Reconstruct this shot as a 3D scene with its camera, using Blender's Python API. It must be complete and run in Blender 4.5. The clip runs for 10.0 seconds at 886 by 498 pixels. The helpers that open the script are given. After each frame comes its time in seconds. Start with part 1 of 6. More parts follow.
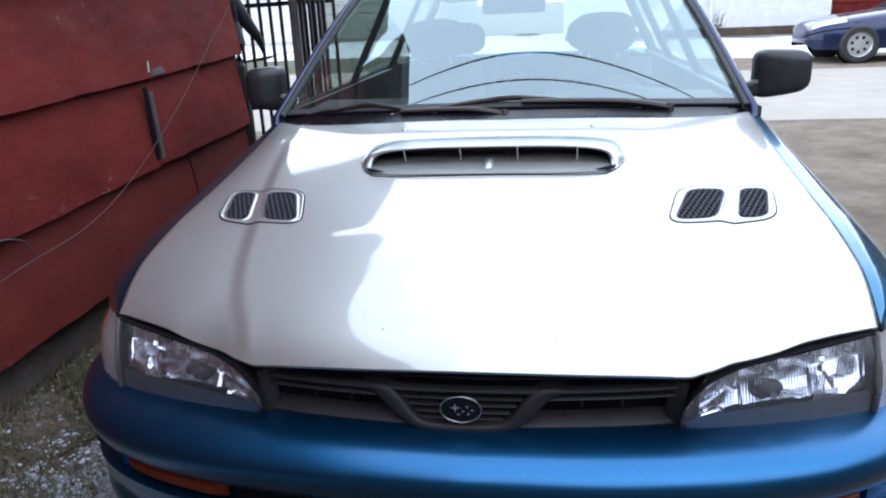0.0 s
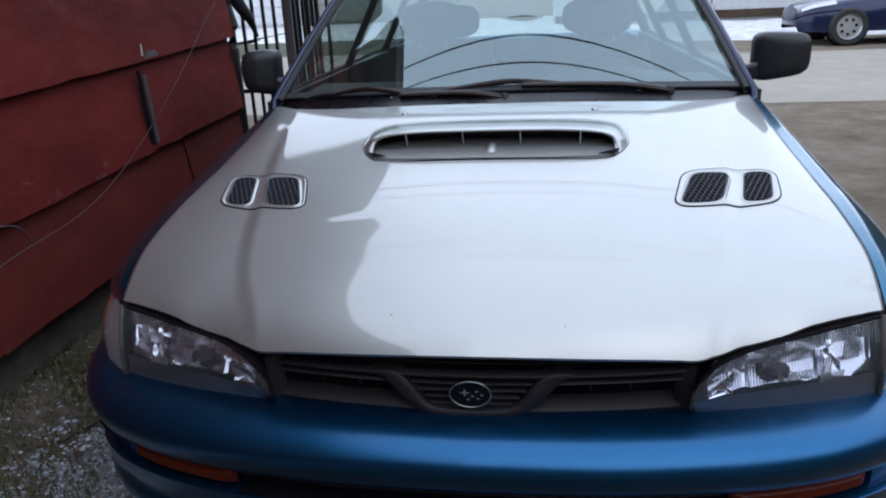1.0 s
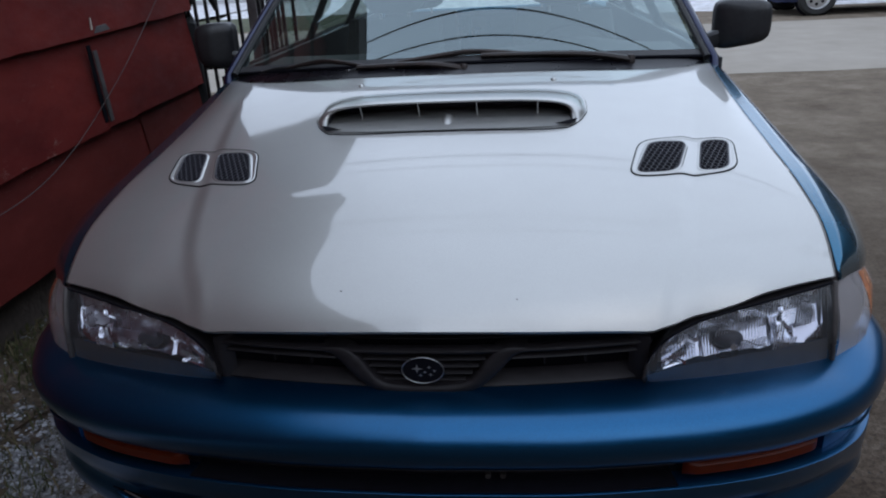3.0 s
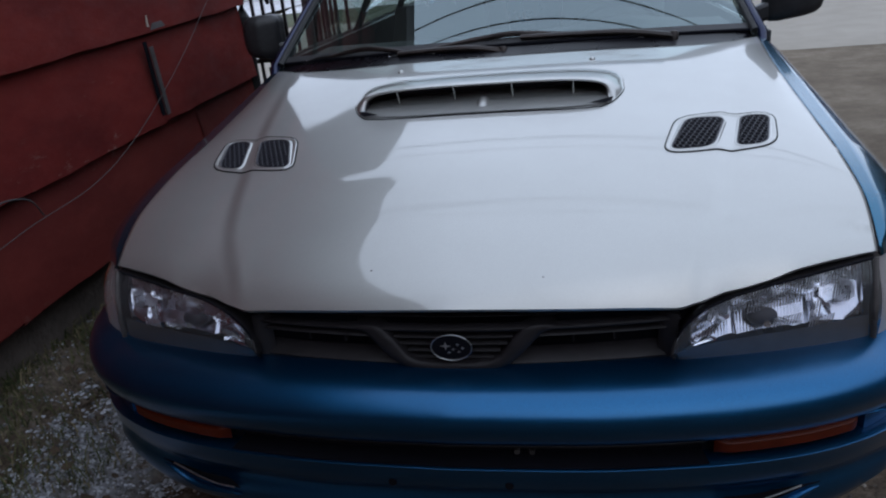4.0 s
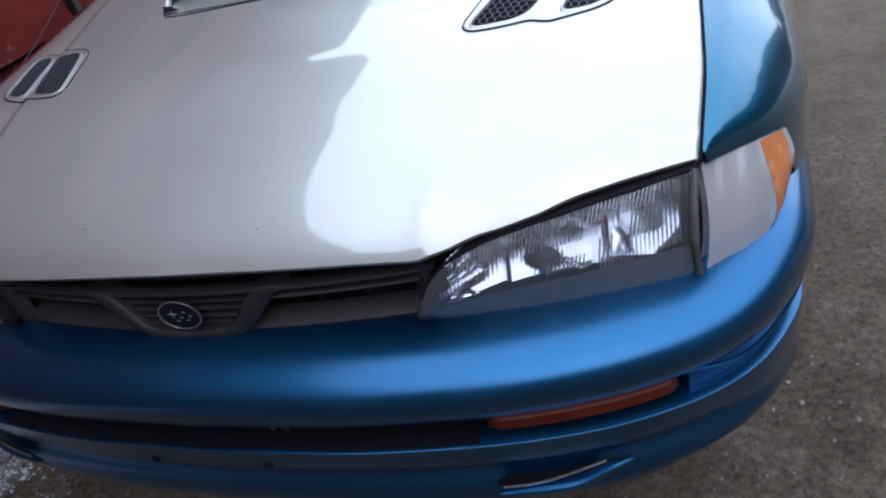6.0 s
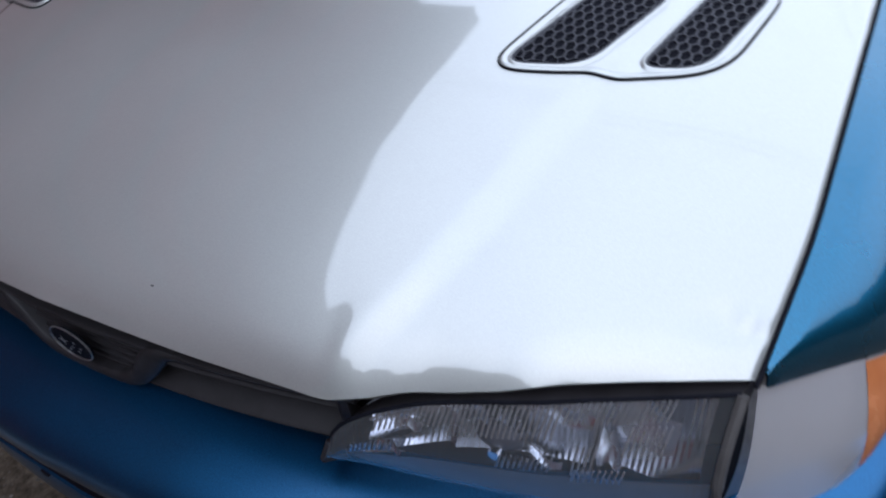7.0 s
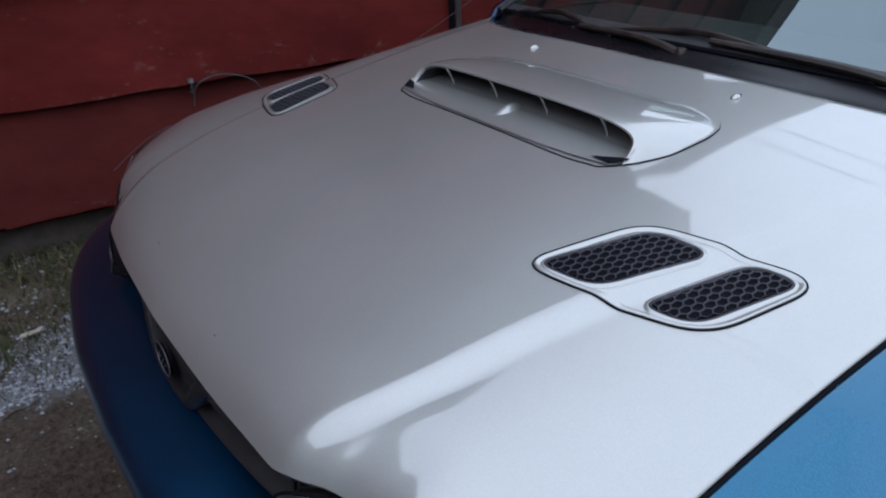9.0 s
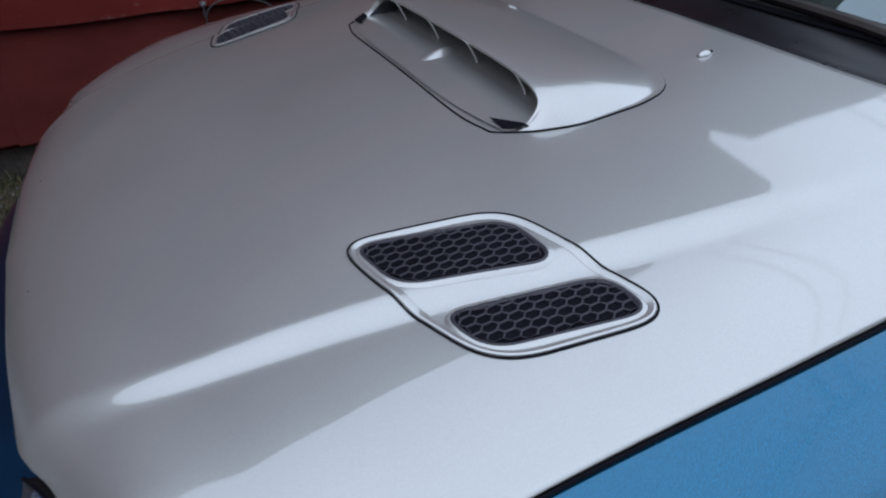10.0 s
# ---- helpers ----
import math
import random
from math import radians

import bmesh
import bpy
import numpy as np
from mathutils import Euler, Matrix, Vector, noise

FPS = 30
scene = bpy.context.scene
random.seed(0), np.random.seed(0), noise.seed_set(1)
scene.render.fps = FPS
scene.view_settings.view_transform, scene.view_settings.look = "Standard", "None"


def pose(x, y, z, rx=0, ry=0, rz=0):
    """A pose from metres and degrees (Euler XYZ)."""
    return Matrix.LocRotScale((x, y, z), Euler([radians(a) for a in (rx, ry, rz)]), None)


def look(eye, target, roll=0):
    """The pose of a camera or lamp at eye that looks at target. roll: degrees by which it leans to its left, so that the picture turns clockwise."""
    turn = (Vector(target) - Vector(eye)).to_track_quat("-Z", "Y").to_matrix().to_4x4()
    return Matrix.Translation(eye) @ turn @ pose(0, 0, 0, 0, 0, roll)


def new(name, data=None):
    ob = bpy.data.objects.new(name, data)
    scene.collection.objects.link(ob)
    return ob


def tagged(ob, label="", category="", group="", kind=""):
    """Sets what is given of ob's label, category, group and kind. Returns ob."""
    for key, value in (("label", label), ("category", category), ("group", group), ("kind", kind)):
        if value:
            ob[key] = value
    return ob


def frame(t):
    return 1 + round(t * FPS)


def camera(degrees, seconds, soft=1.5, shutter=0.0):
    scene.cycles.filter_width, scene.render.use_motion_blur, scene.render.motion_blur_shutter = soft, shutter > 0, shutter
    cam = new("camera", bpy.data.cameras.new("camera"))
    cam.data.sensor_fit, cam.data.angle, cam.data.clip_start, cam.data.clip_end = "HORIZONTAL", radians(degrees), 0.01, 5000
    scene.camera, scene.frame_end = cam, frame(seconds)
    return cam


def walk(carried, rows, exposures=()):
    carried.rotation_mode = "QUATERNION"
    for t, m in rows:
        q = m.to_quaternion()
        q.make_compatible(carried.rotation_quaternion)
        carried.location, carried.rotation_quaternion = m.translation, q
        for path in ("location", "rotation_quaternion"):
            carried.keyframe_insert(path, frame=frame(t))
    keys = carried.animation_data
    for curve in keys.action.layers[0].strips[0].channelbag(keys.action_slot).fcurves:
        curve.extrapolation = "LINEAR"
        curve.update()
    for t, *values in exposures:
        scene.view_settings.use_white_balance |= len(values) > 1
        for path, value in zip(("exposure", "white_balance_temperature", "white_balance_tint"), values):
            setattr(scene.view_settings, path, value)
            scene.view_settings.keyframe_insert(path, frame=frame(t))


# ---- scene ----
cam = camera(62.82, 10.0, soft=2.0, shutter=0.3)


def aim(x, y, z, yaw, pitch, roll):
    """A camera pose from its place, heading, tilt and lean in degrees."""
    a, b = radians(yaw), radians(pitch)
    way = Vector((-math.sin(a) * math.cos(b), math.cos(a) * math.cos(b), math.sin(b)))
    return look(Vector((x, y, z)), Vector((x, y, z)) + way, roll)


PATH = [
    (0.0, aim(0.150, -0.947, 1.279, 9.07, -18.51, -2.70)),
    (0.5, aim(0.122, -0.951, 1.280, 8.97, -19.88, -2.52)),
    (1.0, aim(0.117, -0.946, 1.281, 8.23, -19.83, -2.69)),
    (1.5, aim(0.130, -0.935, 1.279, 6.94, -20.00, -3.26)),
    (2.0, aim(0.136, -0.927, 1.271, 5.67, -20.45, -3.34)),
    (2.5, aim(0.139, -0.913, 1.267, 5.40, -21.44, -2.89)),
    (4.0, aim(0.218, -0.933, 1.254, 11.76, -22.31, -5.81)),
    (4.5, aim(0.230, -0.905, 1.191, 15.57, -30.71, -9.04)),
    (5.0, aim(0.254, -0.749, 1.198, 16.01, -34.93, -12.49)),
    (5.5, aim(0.482, -0.653, 1.187, 18.80, -33.21, -19.68)),
    (5.7, aim(0.615, -0.627, 1.176, 20.58, -31.57, -18.65)),
    (6.8, aim(0.740, -0.197, 1.189, 32.45, -38.62, -11.37)),
    (7.0, aim(0.712, -0.152, 1.190, 35.45, -38.90, -9.27)),
    (7.5, aim(0.763, -0.046, 1.158, 57.60, -37.80, -6.60)),
    (8.0, aim(0.793, 0.006, 1.173, 64.34, -40.65, -3.02)),
    (8.5, aim(0.879, -0.072, 1.214, 56.89, -33.86, 2.71)),
    (9.0, aim(0.955, -0.076, 1.260, 54.75, -26.11, 0.82)),
    (9.5, aim(1.044, 0.123, 1.265, 61.99, -28.12, -1.67)),
    (10.0, aim(0.990, 0.281, 1.246, 64.86, -31.57, 0.78)),
]
EXPOSURES = [(0.0, 1.2), (0.5, 0.66), (1.0, 0.36), (1.5, 0.1), (2.0, -0.03), (2.5, -0.08), (4.0, -0.15), (4.5, 0.0), (5.0, 0.69), (5.5, 0.95), (6.2, 0.9), (7.0, 0.64), (7.5, 0.24), (8.0, 0.19), (8.5, 0.24), (9.0, 0.25), (9.5, 0.19), (10.0, 0.16)]
walk(cam, PATH, EXPOSURES)

# ---- daylight: a bright, thinly overcast winter sky ----
SUN_TALL, SUN_ROUND = radians(38), radians(150)
world = bpy.data.worlds.new("winter_sky")
scene.world = world
world.use_nodes = True
wn = world.node_tree
sky = wn.nodes.new("ShaderNodeTexSky")
sky.sky_type = "NISHITA"
sky.sun_disc = False
sky.sun_elevation, sky.sun_rotation = SUN_TALL, SUN_ROUND
sky.air_density, sky.dust_density, sky.ozone_density = 1.0, 1.5, 1.0
bg = wn.nodes["Background"]
bg.inputs["Strength"].default_value = 0.128
veil = wn.nodes.new("ShaderNodeMix")  # an even layer of high cloud over the blue
veil.data_type = "RGBA"
veil.inputs[0].default_value = 0.88
veil.inputs[7].default_value = (10.15, 11.75, 14.65, 1.0)
wn.links.new(sky.outputs[0], veil.inputs[6])
wn.links.new(veil.outputs[2], bg.inputs["Color"])
sun = new("sun", bpy.data.lights.new("sun", "SUN"))
sun.data.energy, sun.data.angle, sun.data.color = 0.12, radians(60), (1.0, 0.97, 0.93)
sun.matrix_world = look((0, 0, 0), (-math.sin(SUN_ROUND) * math.cos(SUN_TALL), -math.cos(SUN_ROUND) * math.cos(SUN_TALL), -math.sin(SUN_TALL)))
sun.location = (6, -8, 12)


# ---- materials ----
def nodes_of(name):
    m = bpy.data.materials.new(name)
    m.use_nodes = True
    nt = m.node_tree
    return m, nt, nt.nodes["Principled BSDF"]


def add(nt, kind, **values):
    n = nt.nodes.new(kind)
    for k, v in values.items():
        n.inputs[k.replace("_", " ")].default_value = v
    return n


def coords(nt, which="Object"):
    return nt.nodes.new("ShaderNodeTexCoord").outputs[which]


def noise_tex(nt, scale, detail=4.0, rough=0.6, which="Object"):
    n = add(nt, "ShaderNodeTexNoise", Scale=scale, Detail=detail, Roughness=rough)
    nt.links.new(coords(nt, which), n.inputs["Vector"])
    return n.outputs["Fac"]


def ramp(nt, fac, stops):
    r = nt.nodes.new("ShaderNodeValToRGB")
    els = r.color_ramp.elements
    while len(els) < len(stops):
        els.new(0.5)
    for e, (p, c) in zip(els, stops):
        e.position, e.color = p, (*c, 1.0) if len(c) == 3 else c
    nt.links.new(fac, r.inputs["Fac"])
    return r.outputs["Color"]


def grey(v):
    return (v, v, v)


def mix(nt, fac, a, b):
    m = nt.nodes.new("ShaderNodeMix")
    m.data_type = "RGBA"
    for sock, v in ((m.inputs[0], fac), (m.inputs[6], a), (m.inputs[7], b)):
        if hasattr(v, "is_linked"):
            nt.links.new(v, sock)
        else:
            sock.default_value = v if isinstance(v, float) else (*v, 1.0)
    return m.outputs[2]


def bump(nt, bsdf, height, strength=0.3, distance=0.01):
    b = add(nt, "ShaderNodeBump", Strength=strength, Distance=distance)
    nt.links.new(height, b.inputs["Height"])
    nt.links.new(b.outputs[0], bsdf.inputs["Normal"])


def surface(name, dark, light, scale=30.0, rough=(0.5, 0.7), metal=0.0, coat=0.0, bump_by=0.0, bump_scale=200.0, coarse=3.0, distance=0.004, spec=0.5):
    """A plain surface with grain and larger stains between two colours."""
    m, nt, b = nodes_of(name)
    fine, wide = noise_tex(nt, scale), noise_tex(nt, coarse, 3.0)
    both = add(nt, "ShaderNodeMath", Value=0.5)
    both.operation = "MULTIPLY_ADD"
    nt.links.new(fine, both.inputs[0])
    half = add(nt, "ShaderNodeMath", Value=0.5)
    half.operation = "MULTIPLY"
    half.inputs[1].default_value = 0.5
    nt.links.new(wide, half.inputs[0])
    both.inputs[1].default_value = 0.5
    nt.links.new(half.outputs[0], both.inputs[2])
    nt.links.new(ramp(nt, both.outputs[0], [(0.35, dark), (0.65, light)]), b.inputs["Base Color"])
    nt.links.new(ramp(nt, fine, [(0.3, grey(rough[0])), (0.7, grey(rough[1]))]), b.inputs["Roughness"])
    b.inputs["Metallic"].default_value = metal
    b.inputs["Coat Weight"].default_value = coat
    b.inputs["Coat Roughness"].default_value = 0.03
    b.inputs["Specular IOR Level"].default_value = spec
    if bump_by:
        bump(nt, b, noise_tex(nt, bump_scale, 3.0), bump_by, distance)
    return m


def car_paint(name, dark, light, metal, rough, coat_ior=1.55, orange_peel=0.01, dirt=0.25, dirt_colour=(0.25, 0.23, 0.2), dull=0.02):
    """Metallic lacquer under a clear coat, with faint flake, dust and dull streaks."""
    m, nt, b = nodes_of(name)
    flake = noise_tex(nt, 900.0, 2.0)
    base = ramp(nt, flake, [(0.3, dark), (0.7, light)])
    dust = ramp(nt, noise_tex(nt, 7.0, 8.0, 0.65), [(0.5, grey(0.0)), (0.85, grey(dirt))])
    sepa = nt.nodes.new("ShaderNodeSeparateColor")
    nt.links.new(dust, sepa.inputs[0])
    nt.links.new(mix(nt, sepa.outputs[0], base, dirt_colour), b.inputs["Base Color"])
    b.inputs["Metallic"].default_value = metal
    nt.links.new(ramp(nt, noise_tex(nt, 5.0, 6.0), [(0.3, grey(rough * 0.9)), (0.7, grey(rough * 1.15))]), b.inputs["Roughness"])
    b.inputs["Coat Weight"].default_value = 1.0
    b.inputs["Coat IOR"].default_value = coat_ior
    nt.links.new(ramp(nt, noise_tex(nt, 9.0, 8.0, 0.7), [(0.4, grey(dull)), (0.8, grey(dull + 0.05))]), b.inputs["Coat Roughness"])
    bp = add(nt, "ShaderNodeBump", Strength=orange_peel, Distance=0.002)
    nt.links.new(noise_tex(nt, 14.0, 2.0), bp.inputs["Height"])
    nt.links.new(bp.outputs[0], b.inputs["Coat Normal"])
    return m


def pane(name, tint, gloss_ior=1.5, rough=0.0, body=0.0, body_colour=(0.6, 0.6, 0.6), flutes=0.0, gloss_tint=(1.0, 1.0, 1.0)):
    """A thin pane: clear tinted light through it, a mirror gloss on it, some milkiness."""
    m, nt, b = nodes_of(name)
    clear = add(nt, "ShaderNodeBsdfTransparent", Color=(*tint, 1.0))
    gloss = add(nt, "ShaderNodeBsdfGlossy", Roughness=rough, Color=(*gloss_tint, 1.0))
    haze = add(nt, "ShaderNodeBsdfDiffuse", Color=(*body_colour, 1.0))
    # the gloss grows towards a grazing view, the same from both sides of the pane
    facing = add(nt, "ShaderNodeLayerWeight", Blend=0.5)
    power = nt.nodes.new("ShaderNodeMath")
    power.operation = "POWER"
    power.inputs[1].default_value = 5.0
    nt.links.new(facing.outputs["Facing"], power.inputs[0])
    least = ((gloss_ior - 1) / (gloss_ior + 1)) ** 2
    fres = nt.nodes.new("ShaderNodeMath")
    fres.operation = "MULTIPLY_ADD"
    fres.inputs[1].default_value, fres.inputs[2].default_value = 1 - least, least
    nt.links.new(power.outputs[0], fres.inputs[0])
    if flutes:
        wave = add(nt, "ShaderNodeTexWave", Scale=flutes)
        nt.links.new(coords(nt), wave.inputs["Vector"])
        bp = add(nt, "ShaderNodeBump", Strength=0.6, Distance=0.003)
        nt.links.new(wave.outputs["Fac"], bp.inputs["Height"])
        nt.links.new(bp.outputs[0], gloss.inputs["Normal"])
    one = nt.nodes.new("ShaderNodeMixShader")
    one.inputs[0].default_value = body
    nt.links.new(clear.outputs[0], one.inputs[1])
    nt.links.new(haze.outputs[0], one.inputs[2])
    two = nt.nodes.new("ShaderNodeMixShader")
    nt.links.new(fres.outputs[0], two.inputs[0])
    nt.links.new(one.outputs[0], two.inputs[1])
    nt.links.new(gloss.outputs[0], two.inputs[2])
    nt.links.new(two.outputs[0], nt.nodes["Material Output"].inputs["Surface"])
    return m


def fluted_chrome():
    """Bright reflector with fine upright flutes."""
    m, nt, b = nodes_of("fluted_reflector")
    b.inputs["Base Color"].default_value = (0.50, 0.51, 0.56, 1)
    b.inputs["Metallic"].default_value = 1.0
    nt.links.new(ramp(nt, noise_tex(nt, 30.0), [(0.3, grey(0.10)), (0.7, grey(0.26))]), b.inputs["Roughness"])
    wave = add(nt, "ShaderNodeTexWave", Scale=60.0, Distortion=0.6)
    nt.links.new(coords(nt), wave.inputs["Vector"])
    bump(nt, b, wave.outputs["Fac"], 0.12, 0.004)
    return m


SILVER = car_paint("silver_lacquer", (0.384, 0.383, 0.368), (0.440, 0.438, 0.422), 0.62, 0.40, 1.92, dirt=0.10, dull=0.035)
BLUE = car_paint("blue_lacquer", (0.0026, 0.078, 0.148), (0.0048, 0.128, 0.238), 0.92, 0.25, 1.45, 0.006, 0.05, (0.05, 0.055, 0.06), 0.05)
# the wings' paint copied deeper: the bumper's shadier look is put into its colour
BLUE_SHADED_COPY = car_paint("blue_lacquer_shaded_copy", (0.0050, 0.064, 0.160), (0.0085, 0.110, 0.260), 0.95, 0.335, 1.30, 0.006, 0.05, (0.05, 0.055, 0.06), 0.20)
NAVY = car_paint("navy_lacquer", (0.003, 0.007, 0.034), (0.006, 0.013, 0.056), 0.5, 0.3, 1.3, dirt=0.02)
PLASTIC = surface("dull_grey_plastic", (0.011, 0.0095, 0.0105), (0.022, 0.019, 0.021), 60.0, (0.46, 0.62), bump_by=0.1, spec=0.24)
BLACK = surface("black_rubber", (0.008, 0.008, 0.009), (0.02, 0.02, 0.021), 60.0, (0.5, 0.7))
# near black, no gloss: shade inside gaps, slots and openings, and black seals
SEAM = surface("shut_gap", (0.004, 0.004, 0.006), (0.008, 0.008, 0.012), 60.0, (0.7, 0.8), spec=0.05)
MIRROR_SHELL = surface("mirror_plastic", (0.012, 0.012, 0.014), (0.03, 0.03, 0.032), 80.0, (0.35, 0.5), bump_by=0.1)
FLUTED = fluted_chrome()
CHROME = surface("bright_reflector", (0.78, 0.78, 0.8), (0.9, 0.9, 0.92), 12.0, (0.06, 0.14), 1.0)
LAMP_CHROME = surface("dusty_reflector", (0.62, 0.63, 0.67), (0.76, 0.77, 0.81), 25.0, (0.20, 0.32), 1.0)
BADGE = surface("worn_chrome", (0.22, 0.22, 0.23), (0.42, 0.42, 0.43), 90.0, (0.3, 0.45), 0.9)
LAMP_GREY = surface("lamp_bezel", (0.040, 0.039, 0.042), (0.064, 0.063, 0.067), 40.0, (0.3, 0.42), 0.3)
LATTICE = surface("vent_plastic", (0.016, 0.015, 0.021), (0.036, 0.034, 0.045), 90.0, (0.4, 0.6))
LAMP_GLASS = pane("lamp_glass", (0.88, 0.89, 0.93), 1.5, 0.03, 0.055, (0.62, 0.64, 0.70), 55.0)
CLEAR_LENS = pane("frosted_lens", (0.80, 0.78, 0.78), 1.45, 0.08, 0.36, (0.60, 0.56, 0.57), 12.0)
AMBER_LENS = surface("amber_plastic", (0.34, 0.10, 0.032), (0.48, 0.165, 0.065), 40.0, (0.15, 0.3), coat=0.6)
SIGNAL_LENS = surface("dark_amber_plastic", (0.055, 0.0075, 0.002), (0.095, 0.013, 0.003), 40.0, (0.35, 0.5), coat=0.05, spec=0.15)
WINDSCREEN = pane("windscreen_glass", (0.53, 0.63, 0.585), 2.4, 0.0, 0.02, (0.4, 0.42, 0.42), gloss_tint=(0.80, 0.96, 1.0))
SIDE_GLASS = pane("side_glass", (0.84, 0.88, 0.87), 1.5)
TRIM_DARK = surface("dash_vinyl", (0.02, 0.02, 0.022), (0.045, 0.045, 0.048), 60.0, (0.5, 0.7), bump_by=0.2)
FABRIC = surface("seat_cloth", (0.06, 0.062, 0.066), (0.11, 0.112, 0.118), 150.0, (0.85, 0.95), bump_by=0.3)
LINING = surface("pale_headlining", (0.25, 0.25, 0.245), (0.32, 0.32, 0.31), 80.0, (0.9, 0.95))
TYRE = surface("tyre_rubber", (0.012, 0.012, 0.012), (0.03, 0.03, 0.03), 50.0, (0.7, 0.85), bump_by=0.2)
ALLOY = surface("alloy", (0.45, 0.45, 0.46), (0.6, 0.6, 0.61), 30.0, (0.3, 0.4), 0.9)
WIPER_METAL = surface("weathered_black_metal", (0.009, 0.007, 0.007), (0.046, 0.030, 0.025), 40.0, (0.4, 0.6), 0.2)
WIRE = surface("cable_sheath", (0.02, 0.02, 0.02), (0.05, 0.05, 0.05), 40.0, (0.5, 0.7))
GREY_WIRE = surface("grey_cable_sheath", (0.035, 0.025, 0.025), (0.08, 0.055, 0.052), 40.0, (0.5, 0.7))
IRON = surface("black_iron", (0.008, 0.008, 0.009), (0.02, 0.02, 0.02), 40.0, (0.4, 0.6), 0.3)
WHITE = surface("white_boards", (0.50, 0.51, 0.53), (0.62, 0.63, 0.65), 10.0, (0.5, 0.7))
DARK_ROOF = surface("dark_roofing", (0.03, 0.03, 0.032), (0.07, 0.068, 0.065), 40.0, (0.8, 0.95), bump_by=0.5, bump_scale=80)
ZINC = surface("weathered_flashing", (0.04, 0.035, 0.035), (0.11, 0.10, 0.098), 25.0, (0.5, 0.7), 0.4)
CONCRETE = surface("foundation_concrete", (0.050, 0.039, 0.034), (0.125, 0.100, 0.086), 25.0, (0.8, 0.95), bump_by=0.7, bump_scale=40, distance=0.01)
SNOW = surface("thin_snow", (0.36, 0.34, 0.33), (0.74, 0.75, 0.79), 5.0, (0.6, 0.8), bump_by=0.5, bump_scale=60)
ROAD_MAT = surface("pale_concrete_road", (0.233, 0.204, 0.167), (0.326, 0.29, 0.246), 3.0, (0.8, 0.95), bump_by=0.2, bump_scale=60, coarse=0.4)
COWL = surface("glossy_cowl_plastic", (0.003, 0.003, 0.005), (0.008, 0.0075, 0.011), 8.0, (0.25, 0.32))
BACKDROP_DARK = surface("dark_backdrop_cover", (0.012, 0.012, 0.009), (0.05, 0.045, 0.035), 3.0, (0.9, 1.0), coarse=0.6)
VERGE = surface("dull_winter_grass", (0.030, 0.036, 0.016), (0.075, 0.080, 0.038), 12.0, (0.85, 0.95), bump_by=0.6, bump_scale=50)
GREY_BOARDS = surface("grey_green_boards", (0.20, 0.21, 0.19), (0.28, 0.29, 0.26), 8.0, (0.6, 0.8))
EAVE_WOOD = surface("weathered_eave_wood", (0.040, 0.033, 0.029), (0.075, 0.062, 0.055), 20.0, (0.7, 0.9), bump_by=0.3)
GALVANISED = surface("galvanised_steel", (0.16, 0.155, 0.16), (0.26, 0.25, 0.26), 30.0, (0.45, 0.6), 0.4)
PALE_WOOD = surface("pale_split_wood", (0.30, 0.25, 0.20), (0.46, 0.41, 0.35), 60.0, (0.7, 0.9))
DEAD_LEAF = surface("dead_leaf", (0.028, 0.018, 0.012), (0.095, 0.06, 0.038), 40.0, (0.7, 0.9))


